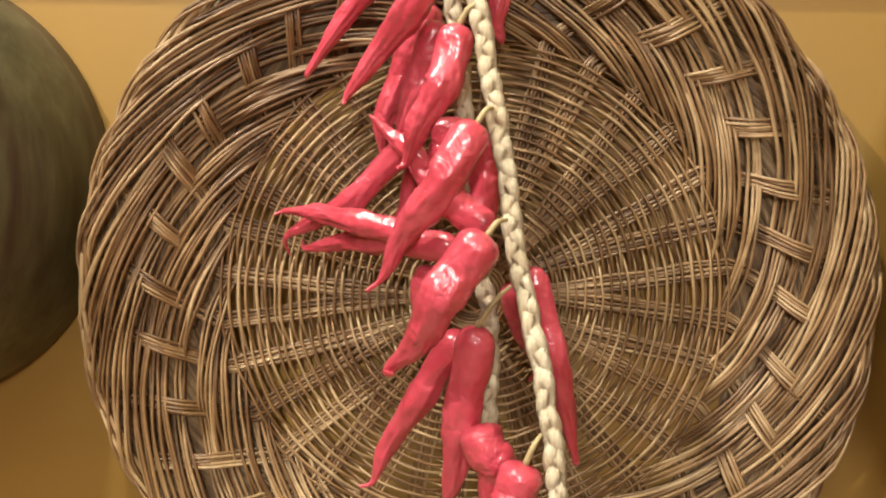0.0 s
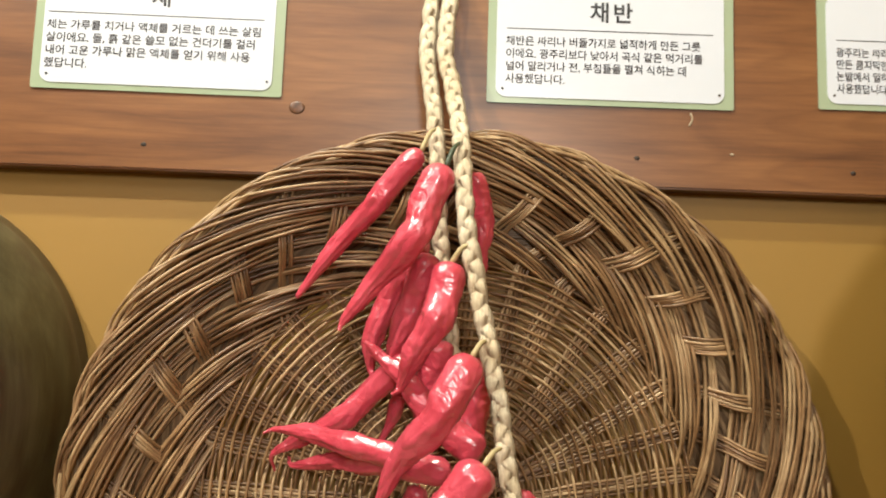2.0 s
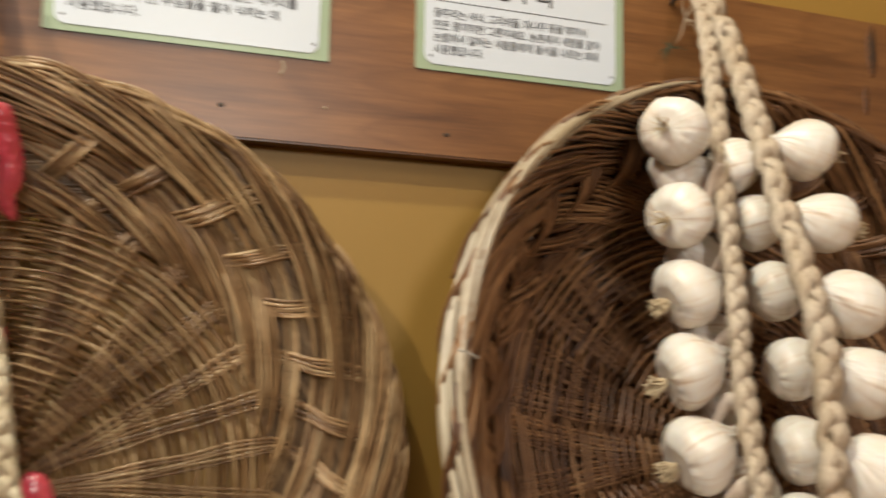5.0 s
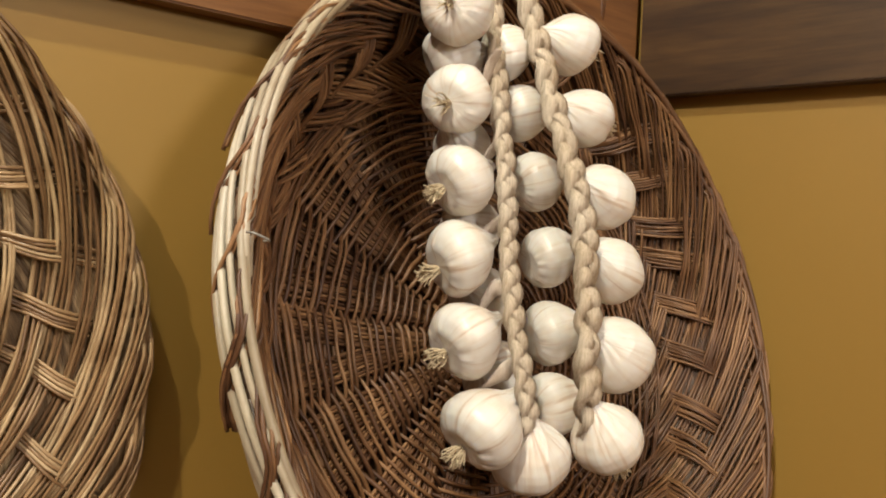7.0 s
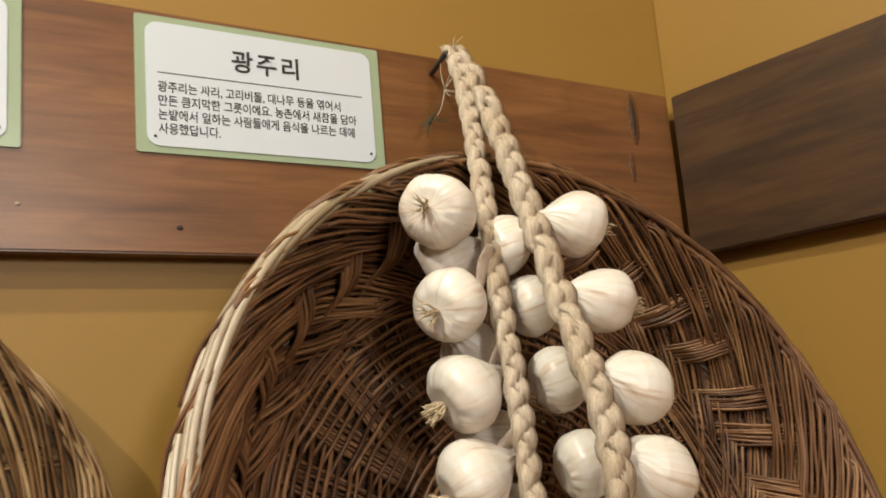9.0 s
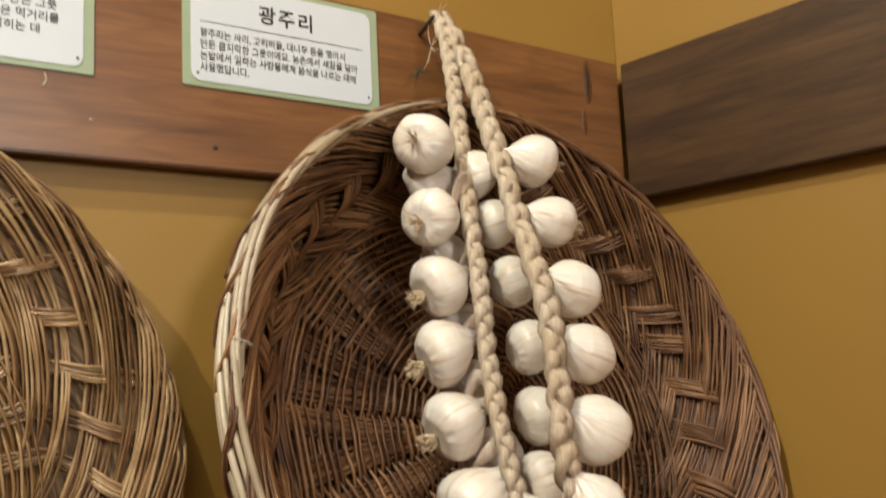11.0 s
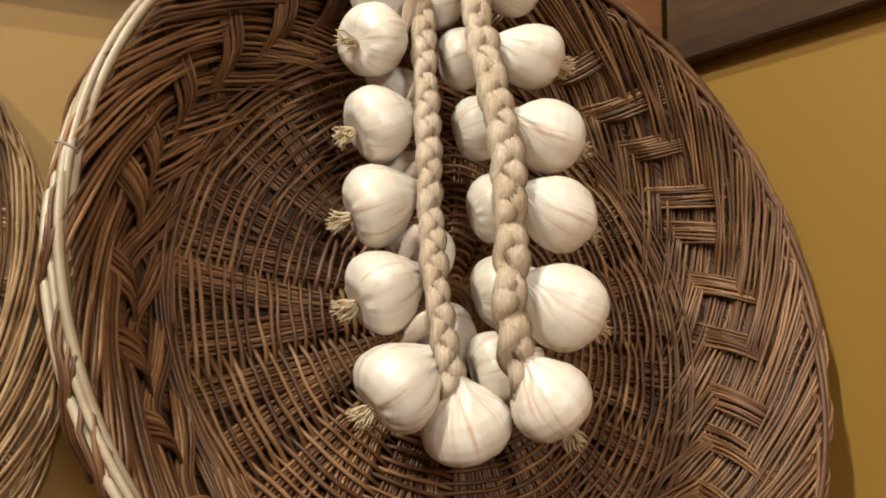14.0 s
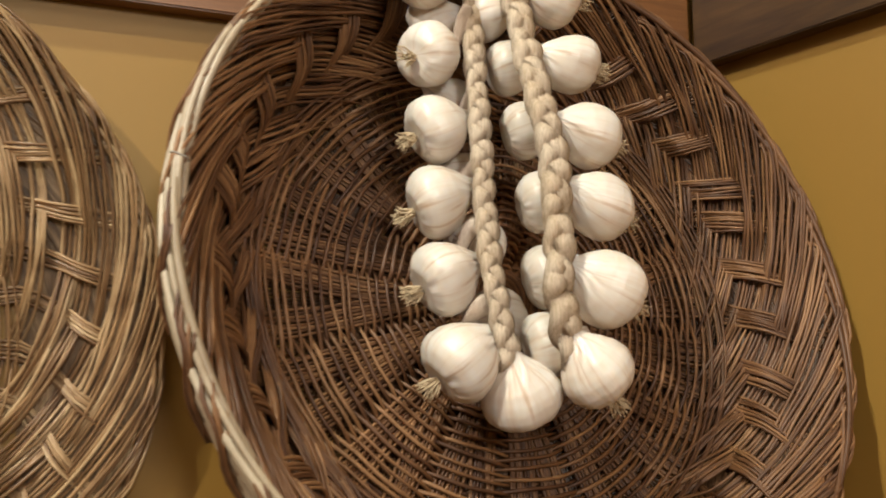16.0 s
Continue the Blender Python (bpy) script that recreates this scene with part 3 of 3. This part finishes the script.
# ---- cords ----
def plait(parent, path, half, pitch, rad, mat, seed, name="strand", face=(0, -1, 0), strands=3):
    """A flat plait along a path: strands cross over one another."""
    rng = np.random.default_rng(seed)
    c = spline(path, 40)
    length = np.concatenate([[0], np.cumsum(np.linalg.norm(np.diff(c, axis=0), axis=1))])
    n = int(length[-1] / 0.0022)
    d = np.linspace(0, length[-1], n)
    c = np.stack([np.interp(d, length, c[:, i]) for i in range(3)], 1)
    tan = np.gradient(c, axis=0)
    tan /= np.linalg.norm(tan, axis=1)[:, None]
    f = np.broadcast_to(np.asarray(face, float), c.shape)
    side = np.cross(tan, f)
    side /= np.linalg.norm(side, axis=1)[:, None]
    front = np.cross(side, tan)
    for k in range(strands):
        phi = 2 * np.pi * (d / pitch + k / strands) + 0.5 * np.sin(d / pitch * 0.9 + rng.uniform(0, 6))
        size = rad * (1 + 0.10 * np.sin(phi * 2 + 0.8) + 0.10 * np.sin(d / pitch * 4.1 + rng.uniform(0, 6)) + 0.10 * np.sin(d / pitch * 13 + rng.uniform(0, 6)))
        p = c + side * (half * np.sin(phi))[:, None] + front * (half * 0.55 * np.sin(2 * phi))[:, None]
        sp = Soup().tube(p, size * 1.20, 22, flat=0.40, ref=front, ridge=0.15)
        sp.build(name, mat, parent)


def stray(parent, at, seed, mat, n=5, size=0.012):
    rng = np.random.default_rng(seed)
    sp = Soup()
    for _ in range(n):
        v = rng.normal(size=3)
        v /= np.linalg.norm(v)
        p = np.asarray(at) + spline([(0, 0, 0), v * size * 0.5 + rng.normal(0, 0.001, 3), v * size + rng.normal(0, 0.002, 3)], 6)
        sp.tube(p, np.linspace(0.0006, 0.0002, 6), 4)
    sp.build("stray_fibre", mat, parent)


# ---- chili string ----
chili_string = empty("chili_string", Matrix.Translation((0.01, 0.6, 1.83)), label="string of glossy red chili peppers on a plaited straw cord", category="chili string")
BACK = Matrix.Translation((0.01, 0.6, 1.83)).inverted()


def rel(p):
    return tuple(BACK @ Vector(p))


plait(chili_string, [rel(p) for p in ((0.020, 0.622, 1.835), (0.014, 0.600, 1.765), (0.021, 0.580, 1.723), (0.028, 0.548, 1.674), (0.031, 0.530, 1.619), (0.040, 0.525, 1.572), (0.049, 0.520, 1.530), (0.058, 0.517, 1.483), (0.064, 0.515, 1.444), (0.072, 0.510, 1.413), (0.080, 0.505, 1.382), (0.087, 0.502, 1.348), (0.094, 0.500, 1.306), (0.099, 0.500, 1.25), (0.10, 0.51, 1.19))], 0.0030, 0.046, 0.0031, M_STRAW, 4)
plait(chili_string, [rel(p) for p in ((0.004, 0.622, 1.835), (0.000, 0.606, 1.765), (0.005, 0.590, 1.721), (0.010, 0.578, 1.677), (0.014, 0.575, 1.614), (0.024, 0.580, 1.543), (0.039, 0.580, 1.436), (0.049, 0.580, 1.376), (0.050, 0.575, 1.310), (0.07, 0.56, 1.22), (0.095, 0.52, 1.19))], 0.0030, 0.046, 0.0031, M_STRAW, 6)


def chili(neck, mid, tip, rad, seed, stem=None, green=False):
    rad = rad * 1.10
    rng = np.random.default_rng(seed)
    neck, mid, tip = (np.asarray(rel(p)) for p in (neck, mid, tip))
    rows, sides = 72, 36
    hook = tip + (tip - mid) * 0.09 + rng.normal(0, 0.0045, 3)
    c = spline([neck, neck * 0.45 + mid * 0.55 + rng.normal(0, 0.001, 3), mid, mid * 0.45 + tip * 0.55 + rng.normal(0, 0.003, 3), tip, hook], rows)
    u = np.linspace(0, 1, rows)
    prof = np.sqrt(np.clip(1 - (1 - np.clip(u / 0.09, 0, 1)) ** 2, 0, 1)) * (1 - 0.30 * u - 0.60 * step(u, 0.30, 1.0)) * (1 - 0.50 * step(u, 0.58, 0.93)) + 0.035
    prof = prof * (1 + 0.07 * np.sin(u * 23 + rng.uniform(0, 6)) * step(u, 0.1, 0.4))
    tan = np.gradient(c, axis=0)
    tan /= np.linalg.norm(tan, axis=1)[:, None]
    a = np.cross(tan, (0.1, 1, 0.2))
    a /= np.linalg.norm(a, axis=1)[:, None]
    b = np.cross(a, tan)
    ang = np.linspace(0, 2 * np.pi, sides, endpoint=False)
    flat = 0.78 + 0.12 * rng.random()
    verts, faces = [], []
    for i in range(rows):
        for k in range(sides):
            q = ang[k] + 0.9 * u[i] * rng.uniform(0.99, 1.01)
            crease = noise.noise(Vector((math.cos(q) * 1.6 + seed * 3.1, math.sin(q) * 1.6, u[i] * 5.0)))
            fine = noise.noise(Vector((math.cos(q) * 3.2 + seed, math.sin(q) * 3.2, u[i] * 9.0)))
            wrinkle = 1 - 2 * abs(noise.noise(Vector((math.cos(q) * 2.6 + seed * 7, math.sin(q) * 2.6, u[i] * 13.0))))
            rr = rad * prof[i] * (1 + (0.26 * crease + 0.24 * fine + 0.17 * wrinkle) * (0.22 + 0.78 * step(u[i], 0.1, 0.7)))
            verts.append(c[i] + rr * (math.cos(q) * a[i] + flat * math.sin(q) * b[i]))
    for i in range(rows - 1):
        for k in range(sides):
            faces.append((i * sides + k, i * sides + (k + 1) % sides, (i + 1) * sides + (k + 1) % sides, (i + 1) * sides + k))
    faces.append(tuple(range(sides))[::-1])
    faces.append(tuple((rows - 1) * sides + k for k in range(sides)))
    me = bpy.data.meshes.new("chili")
    me.from_pydata([tuple(v) for v in verts], [], faces)
    me.materials.append(M_CHILI)
    me.shade_smooth()
    ob = new("chili", me)
    ob.parent = chili_string
    if stem is not None:
        e = np.asarray(rel(stem))
        p = spline([neck + (mid - neck) * 0.02, neck * 0.5 + e * 0.5 + np.array((0, -0.003, 0.003)), e], 10)
        Soup().tube(p, np.linspace(0.0022, 0.0013, 10), 6).build("stem", M_STEM_GREEN if green else M_STEM, ob)
    return ob


chili((-0.001, 0.560, 1.671), (-0.036, 0.572, 1.630), (-0.090, 0.590, 1.564), 0.0085, 1, (0.008, 0.570, 1.690))
chili((0.017, 0.535, 1.655), (-0.003, 0.530, 1.604), (-0.052, 0.550, 1.543), 0.0112, 2, (0.026, 0.545, 1.674), True)
chili((0.002, 0.575, 1.609), (-0.020, 0.585, 1.567), (-0.034, 0.592, 1.506), 0.0095, 3)
chili((0.006, 0.555, 1.594), (-0.003, 0.560, 1.558), (-0.020, 0.570, 1.515), 0.0105, 4)
chili((0.023, 0.530, 1.586), (0.013, 0.525, 1.544), (-0.010, 0.540, 1.498), 0.0110, 5, (0.035, 0.527, 1.598))
chili((-0.002, 0.560, 1.519), (-0.051, 0.575, 1.473), (-0.104, 0.590, 1.443), 0.0085, 6)
chili((0.016, 0.555, 1.479), (-0.006, 0.545, 1.504), (-0.035, 0.550, 1.527), 0.0070, 7)
chili((0.038, 0.510, 1.522), (0.015, 0.505, 1.479), (-0.021, 0.530, 1.423), 0.0112, 8, (0.048, 0.520, 1.532))
chili((0.043, 0.550, 1.520), (0.042, 0.555, 1.480), (0.036, 0.560, 1.448), 0.0105, 9)
chili((0.002, 0.535, 1.448), (-0.046, 0.550, 1.457), (-0.101, 0.580, 1.462), 0.0080, 10)
chili((0.027, 0.530, 1.442), (-0.022, 0.555, 1.445), (-0.088, 0.588, 1.435), 0.0095, 11)
chili((0.048, 0.540, 1.452), (0.017, 0.545, 1.475), (-0.013, 0.560, 1.509), 0.0110, 12)
chili((0.047, 0.500, 1.453), (0.018, 0.500, 1.412), (-0.017, 0.530, 1.360), 0.0132, 13, (0.058, 0.510, 1.462))
chili((0.006, 0.560, 1.428), (0.002, 0.560, 1.400), (0.014, 0.570, 1.366), 0.0075, 14)
chili((0.031, 0.550, 1.385), (0.002, 0.560, 1.337), (-0.033, 0.580, 1.268), 0.0095, 15)
chili((0.041, 0.530, 1.392), (0.033, 0.540, 1.336), (0.022, 0.560, 1.262), 0.0120, 16, (0.062, 0.520, 1.420))
chili((0.043, 0.530, 1.327), (0.057, 0.530, 1.298), (0.066, 0.550, 1.243), 0.0130, 17)
chili((0.075, 0.535, 1.432), (0.094, 0.540, 1.369), (0.110, 0.560, 1.299), 0.0085, 18)
chili((0.075, 0.500, 1.312), (0.066, 0.500, 1.283), (0.045, 0.530, 1.223), 0.0125, 19, (0.084, 0.503, 1.330))
chili((0.038, 0.560, 1.656), (0.047, 0.570, 1.620), (0.049, 0.580, 1.585), 0.0075, 20)
chili((0.014, 0.565, 1.531), (0.013, 0.570, 1.506), (0.002, 0.580, 1.476), 0.0110, 21)
chili((0.062, 0.570, 1.418), (0.071, 0.580, 1.385), (0.082, 0.585, 1.355), 0.0085, 22)
chili((-0.003, 0.580, 1.505), (-0.013, 0.583, 1.484), (-0.025, 0.590, 1.454), 0.0060, 23)


# ---- garlic braid ----
garlic_braid = empty("garlic_braid", Matrix.Translation((0.58, 0.6, 1.83)), label="braid of cream white garlic bulbs hanging in the basket", category="garlic braid")
GBACK = Matrix.Translation((0.58, 0.6, 1.83)).inverted()


def grel(p):
    return tuple(GBACK @ Vector(p))


plait(garlic_braid, [grel(p) for p in ((0.584, 0.604, 1.838), (0.578, 0.588, 1.815), (0.573, 0.570, 1.776), (0.560, 0.545, 1.714), (0.551, 0.525, 1.656), (0.545, 0.510, 1.592), (0.542, 0.500, 1.558), (0.540, 0.490, 1.492), (0.538, 0.480, 1.450), (0.538, 0.470, 1.415), (0.544, 0.467, 1.380), (0.550, 0.477, 1.362))], 0.0040, 0.052, 0.0044, M_STRAW2, 11)
plait(garlic_braid, [grel(p) for p in ((0.584, 0.604, 1.838), (0.589, 0.580, 1.802), (0.588, 0.557, 1.760), (0.584, 0.532, 1.709), (0.583, 0.515, 1.669), (0.579, 0.487, 1.604), (0.577, 0.468, 1.565), (0.578, 0.456, 1.529), (0.575, 0.447, 1.488), (0.572, 0.441, 1.452), (0.569, 0.437, 1.421), (0.577, 0.440, 1.388), (0.586, 0.447, 1.372))], 0.0056, 0.058, 0.0057, M_STRAW2, 12)


def bulb(centre, tuft, neck, rad, seed, fibres=26):
    """One bulb: lies along neck to root, with clove ridges, a drawn-in neck and a tuft of roots."""
    rng = np.random.default_rng(seed)
    c, t, k = (Vector(grel(p)) for p in (centre, tuft, neck))
    axis = (t - k).normalized()
    m = axis.to_track_quat("Z", "Y").to_matrix().to_4x4()
    m.translation = c
    back, fore = max((c - k).length, rad * 1.15), rad * 0.84
    rows, sides = 46, 72
    lobes, ph = rng.integers(6, 9), rng.uniform(0, 6.28)
    lean = rng.uniform(-0.10, 0.10, 2)
    # from the drawn-in neck over the shoulder to the flat root end
    along = np.linspace(0, 1, rows)
    shoulder = rng.uniform(-0.03, 0.04)
    girth = np.interp(along, (0, 0.06, 0.14, 0.26, 0.40, 0.53, 0.64 + shoulder, 0.75, 0.84, 0.91, 0.96, 0.99, 1.0), (0.15, 0.19, 0.31, 0.58, 0.84, 0.965, 1.0, 0.975, 0.87, 0.68, 0.43, 0.20, 0.12))
    girth[1:-1] = (girth[:-2] + 2 * girth[1:-1] + girth[2:]) / 4
    squash = 1 - 0.08 * rng.random()
    verts, faces = [], []
    for i in range(rows):
        u, z = along[i], -back + along[i] * (back + fore)
        at_neck, at_root = step(-u, -0.44, -0.04), step(u, 0.82, 0.99)
        for j in range(sides):
            a = 2 * math.pi * j / sides
            twist = a + 0.5 * at_neck
            clove = 0.020 * abs(math.cos(lobes / 2 * a + ph)) + 0.075 * noise.noise(Vector((math.cos(a) * 1.2 + seed, math.sin(a) * 1.2, z * 22)))
            pleat = noise.noise(Vector((math.cos(twist) * 6.5 + seed * 2, math.sin(twist) * 6.5, u * 1.2)))
            fold = noise.noise(Vector((math.cos(a) * 5.5 + seed * 5, math.sin(a) * 5.5, u * 0.9)))
            rr = rad * girth[i] * (1 + clove + 0.30 * at_neck * pleat + 0.26 * at_root * fold + 0.004 * fold)
            verts.append((rr * math.cos(a) + lean[0] * z, squash * rr * math.sin(a) + lean[1] * z, z - 0.16 * rad * step(u, 0.93, 1.0)))
    for i in range(rows - 1):
        for j in range(sides):
            faces.append((i * sides + j, i * sides + (j + 1) % sides, (i + 1) * sides + (j + 1) % sides, (i + 1) * sides + j))
    faces.append(tuple(range(sides))[::-1])
    faces.append(tuple((rows - 1) * sides + j for j in range(sides)))
    me = bpy.data.meshes.new("garlic_bulb")
    me.from_pydata(verts, [], faces)
    me.materials.append(M_GARLIC)
    me.shade_smooth()
    ob = new("garlic_bulb", me)
    ob.parent = garlic_braid
    ob.matrix_basis = m
    if fibres:
        sp = Soup()
        for _ in range(int(fibres * 1.8)):
            a, sp_r = rng.uniform(0, 6.28), rng.uniform(0.05, 1) ** 0.6
            e = Vector((math.cos(a) * 0.0095 * sp_r + lean[0] * fore, math.sin(a) * 0.0095 * sp_r + lean[1] * fore, fore + rng.uniform(0.006, 0.0145) * (1.15 - 0.4 * sp_r)))
            s = Vector((math.cos(a) * 0.0026 + lean[0] * fore, math.sin(a) * 0.0026 + lean[1] * fore, fore * 0.86))
            mid = (s + e) / 2 + Vector(rng.normal(0, 0.0014, 3)) - Vector((math.cos(a), math.sin(a), 0)) * 0.0012
            sp.tube(spline([s, mid, e], 7), np.linspace(0.0009, 0.0004, 7), 4)
        tuft_ob = sp.build("root_tuft", M_TUFT, ob, "short tan root fibres")
    return ob


bulb((0.509, 0.525, 1.675), (0.487, 0.489, 1.667), (0.545, 0.530, 1.675), 0.0265, 1, 8)
bulb((0.511, 0.523, 1.610), (0.490, 0.494, 1.598), (0.546, 0.518, 1.614), 0.0265, 2, 10)
bulb((0.515, 0.518, 1.551), (0.489, 0.512, 1.537), (0.543, 0.508, 1.562), 0.0276, 3)
bulb((0.512, 0.513, 1.494), (0.483, 0.514, 1.479), (0.543, 0.500, 1.502), 0.0286, 4)
bulb((0.512, 0.502, 1.436), (0.484, 0.494, 1.425), (0.540, 0.490, 1.450), 0.0288, 5)
bulb((0.515, 0.483, 1.376), (0.486, 0.480, 1.357), (0.541, 0.474, 1.399), 0.0310, 6)
bulb((0.559, 0.478, 1.350), (0.571, 0.484, 1.323), (0.546, 0.468, 1.381), 0.0300, 7, 0)
bulb((0.623, 0.515, 1.669), (0.645, 0.512, 1.657), (0.588, 0.515, 1.668), 0.0255, 8, 10)
bulb((0.629, 0.500, 1.608), (0.660, 0.492, 1.595), (0.588, 0.497, 1.612), 0.0255, 9)
bulb((0.628, 0.476, 1.544), (0.666, 0.476, 1.532), (0.588, 0.472, 1.549), 0.0256, 10)
bulb((0.628, 0.466, 1.487), (0.664, 0.464, 1.475), (0.586, 0.456, 1.498), 0.0266, 11)
bulb((0.621, 0.452, 1.424), (0.655, 0.450, 1.406), (0.582, 0.446, 1.440), 0.0288, 12)
bulb((0.600, 0.441, 1.366), (0.618, 0.433, 1.339), (0.578, 0.440, 1.394), 0.0285, 13)
bulb((0.532, 0.555, 1.646), (0.510, 0.565, 1.636), (0.553, 0.535, 1.660), 0.0265, 14, 0)
bulb((0.569, 0.535, 1.655), (0.539, 0.543, 1.647), (0.597, 0.525, 1.665), 0.0225, 15, 0)
bulb((0.585, 0.530, 1.609), (0.555, 0.538, 1.601), (0.613, 0.520, 1.619), 0.0225, 16, 0)
bulb((0.592, 0.517, 1.555), (0.562, 0.525, 1.547), (0.620, 0.507, 1.565), 0.0240, 17, 0)
bulb((0.598, 0.505, 1.496), (0.568, 0.513, 1.488), (0.626, 0.495, 1.506), 0.0250, 18, 0)
bulb((0.598, 0.497, 1.437), (0.568, 0.505, 1.429), (0.626, 0.487, 1.447), 0.0260, 19, 0)
bulb((0.587, 0.482, 1.385), (0.557, 0.490, 1.377), (0.615, 0.472, 1.395), 0.0250, 20, 0)
bulb((0.543, 0.552, 1.580), (0.573, 0.560, 1.572), (0.515, 0.542, 1.590), 0.0230, 21, 0)
bulb((0.545, 0.540, 1.517), (0.575, 0.548, 1.509), (0.517, 0.530, 1.527), 0.0240, 22, 0)
bulb((0.550, 0.530, 1.463), (0.580, 0.538, 1.455), (0.522, 0.520, 1.473), 0.0260, 23, 0)
bulb((0.560, 0.520, 1.403), (0.590, 0.528, 1.395), (0.532, 0.510, 1.413), 0.0280, 24, 0)
stray(garlic_braid, grel((0.584, 0.600, 1.838)), 5, M_STRAW2, 9, 0.014)
stray(garlic_braid, grel((0.560, 0.606, 1.775)), 16, M_STEM_GREEN, 16, 0.014)
stray(garlic_braid, grel((0.570, 0.598, 1.800)), 17, M_STRAW2, 8, 0.026)
stray(garlic_braid, grel((0.594, 0.575, 1.775)), 6, M_STRAW2, 4, 0.012)
stray(garlic_braid, grel((0.548, 0.500, 1.560)), 7, M_STRAW2, 4, 0.010)

# dry papery skins, loose round the necks
def skin(at, to, width, seed):
    rng = np.random.default_rng(seed)
    a, b = np.asarray(grel(at)), np.asarray(grel(to))
    p = spline([a, a * 0.6 + b * 0.4 + rng.normal(0, 0.003, 3), b], 14)
    u = np.linspace(0, 1, 14)
    Soup().tube(p, 0.7 * width * (0.35 + np.sin(np.pi * np.clip(u * 0.8 + 0.15, 0, 1))), 12, flat=0.22, ref=(0.3, -1, 0.2), ridge=0.12).build("dry_skin", M_SKIN, garlic_braid, "pinkish dry papery skin")


skin((0.541, 0.512, 1.650), (0.533, 0.520, 1.618), 0.0070, 1)
skin((0.545, 0.508, 1.590), (0.536, 0.522, 1.562), 0.0065, 2)
skin((0.541, 0.500, 1.532), (0.528, 0.515, 1.508), 0.0070, 3)
skin((0.538, 0.492, 1.474), (0.524, 0.505, 1.450), 0.0075, 4)
skin((0.538, 0.480, 1.420), (0.522, 0.497, 1.398), 0.0080, 5)
skin((0.586, 0.500, 1.640), (0.598, 0.512, 1.632), 0.0060, 6)
skin((0.584, 0.470, 1.560), (0.600, 0.487, 1.575), 0.0065, 7)
skin((0.580, 0.455, 1.500), (0.598, 0.470, 1.515), 0.0065, 8)
skin((0.578, 0.446, 1.440), (0.597, 0.462, 1.452), 0.0070, 9)

# the nail that carries the braid
nail = empty("nail", Matrix.Translation((0.579, 0.63, 1.826)), label="dark iron nail driven into the rail", category="nail")
Soup().tube([(0, 0.008, 0), (-0.004, -0.015, 0.002), (-0.009, -0.038, 0.004)], 0.0022, 8).build("shank", M_METAL, nail)
nail2 = empty("nail", Matrix.Translation((0.012, 0.63, 1.832)), label="dark iron nail driven into the rail", category="nail")
Soup().tube([(0, 0.008, 0), (0, -0.015, 0.001), (0, -0.03, 0.003)], 0.0022, 8).build("shank", M_METAL, nail2)


# ---- sieve ----
sieve = empty("sieve", Matrix.Translation((-0.444, WALL_Y - 0.003, 1.470)) @ pose(0, 0, 0, 90, 0, 0), label="round sieve with a dark bark hoop hanging on the wall", category="sieve")


def lathe(points, n=96):
    bm = bmesh.new()
    rings = [[bm.verts.new((r * math.cos(2 * math.pi * k / n), r * math.sin(2 * math.pi * k / n), z)) for k in range(n)] for r, z in points]
    m = len(points)
    for i in range(m):
        a, b = rings[i], rings[(i + 1) % m]
        for k in range(n):
            bm.faces.new((a[k], a[(k + 1) % n], b[(k + 1) % n], b[k]))
    bmesh.ops.recalc_face_normals(bm, faces=bm.faces)
    return bm


part("hoop", lathe([(0.179, 0.0), (0.1775, 0.02), (0.171, 0.06), (0.160, 0.10), (0.150, 0.118), (0.143, 0.118), (0.153, 0.09), (0.165, 0.05), (0.170, 0.0)]), M_SIEVE, sieve, "dark green brown bark hoop")
sp = Soup()
th = np.linspace(0, 2 * np.pi, 700, endpoint=False)
rr = 0.147 + 0.002 * np.cos(th * 90)
sp.tube(np.stack([rr * np.cos(th), rr * np.sin(th), 0.119 + 0.002 * np.sin(th * 90)], 1), 0.0035, 6, True)
sp.build("rim_binding", M_SIEVE_RIM, sieve, "pale bound rim")
bm = bmesh.new()
bmesh.ops.create_circle(bm, cap_ends=True, radius=0.164, segments=64, matrix=Matrix.Translation((0, 0, 0.03)))
part("screen", bm, M_MESH, sieve, "dark woven sieve mesh")
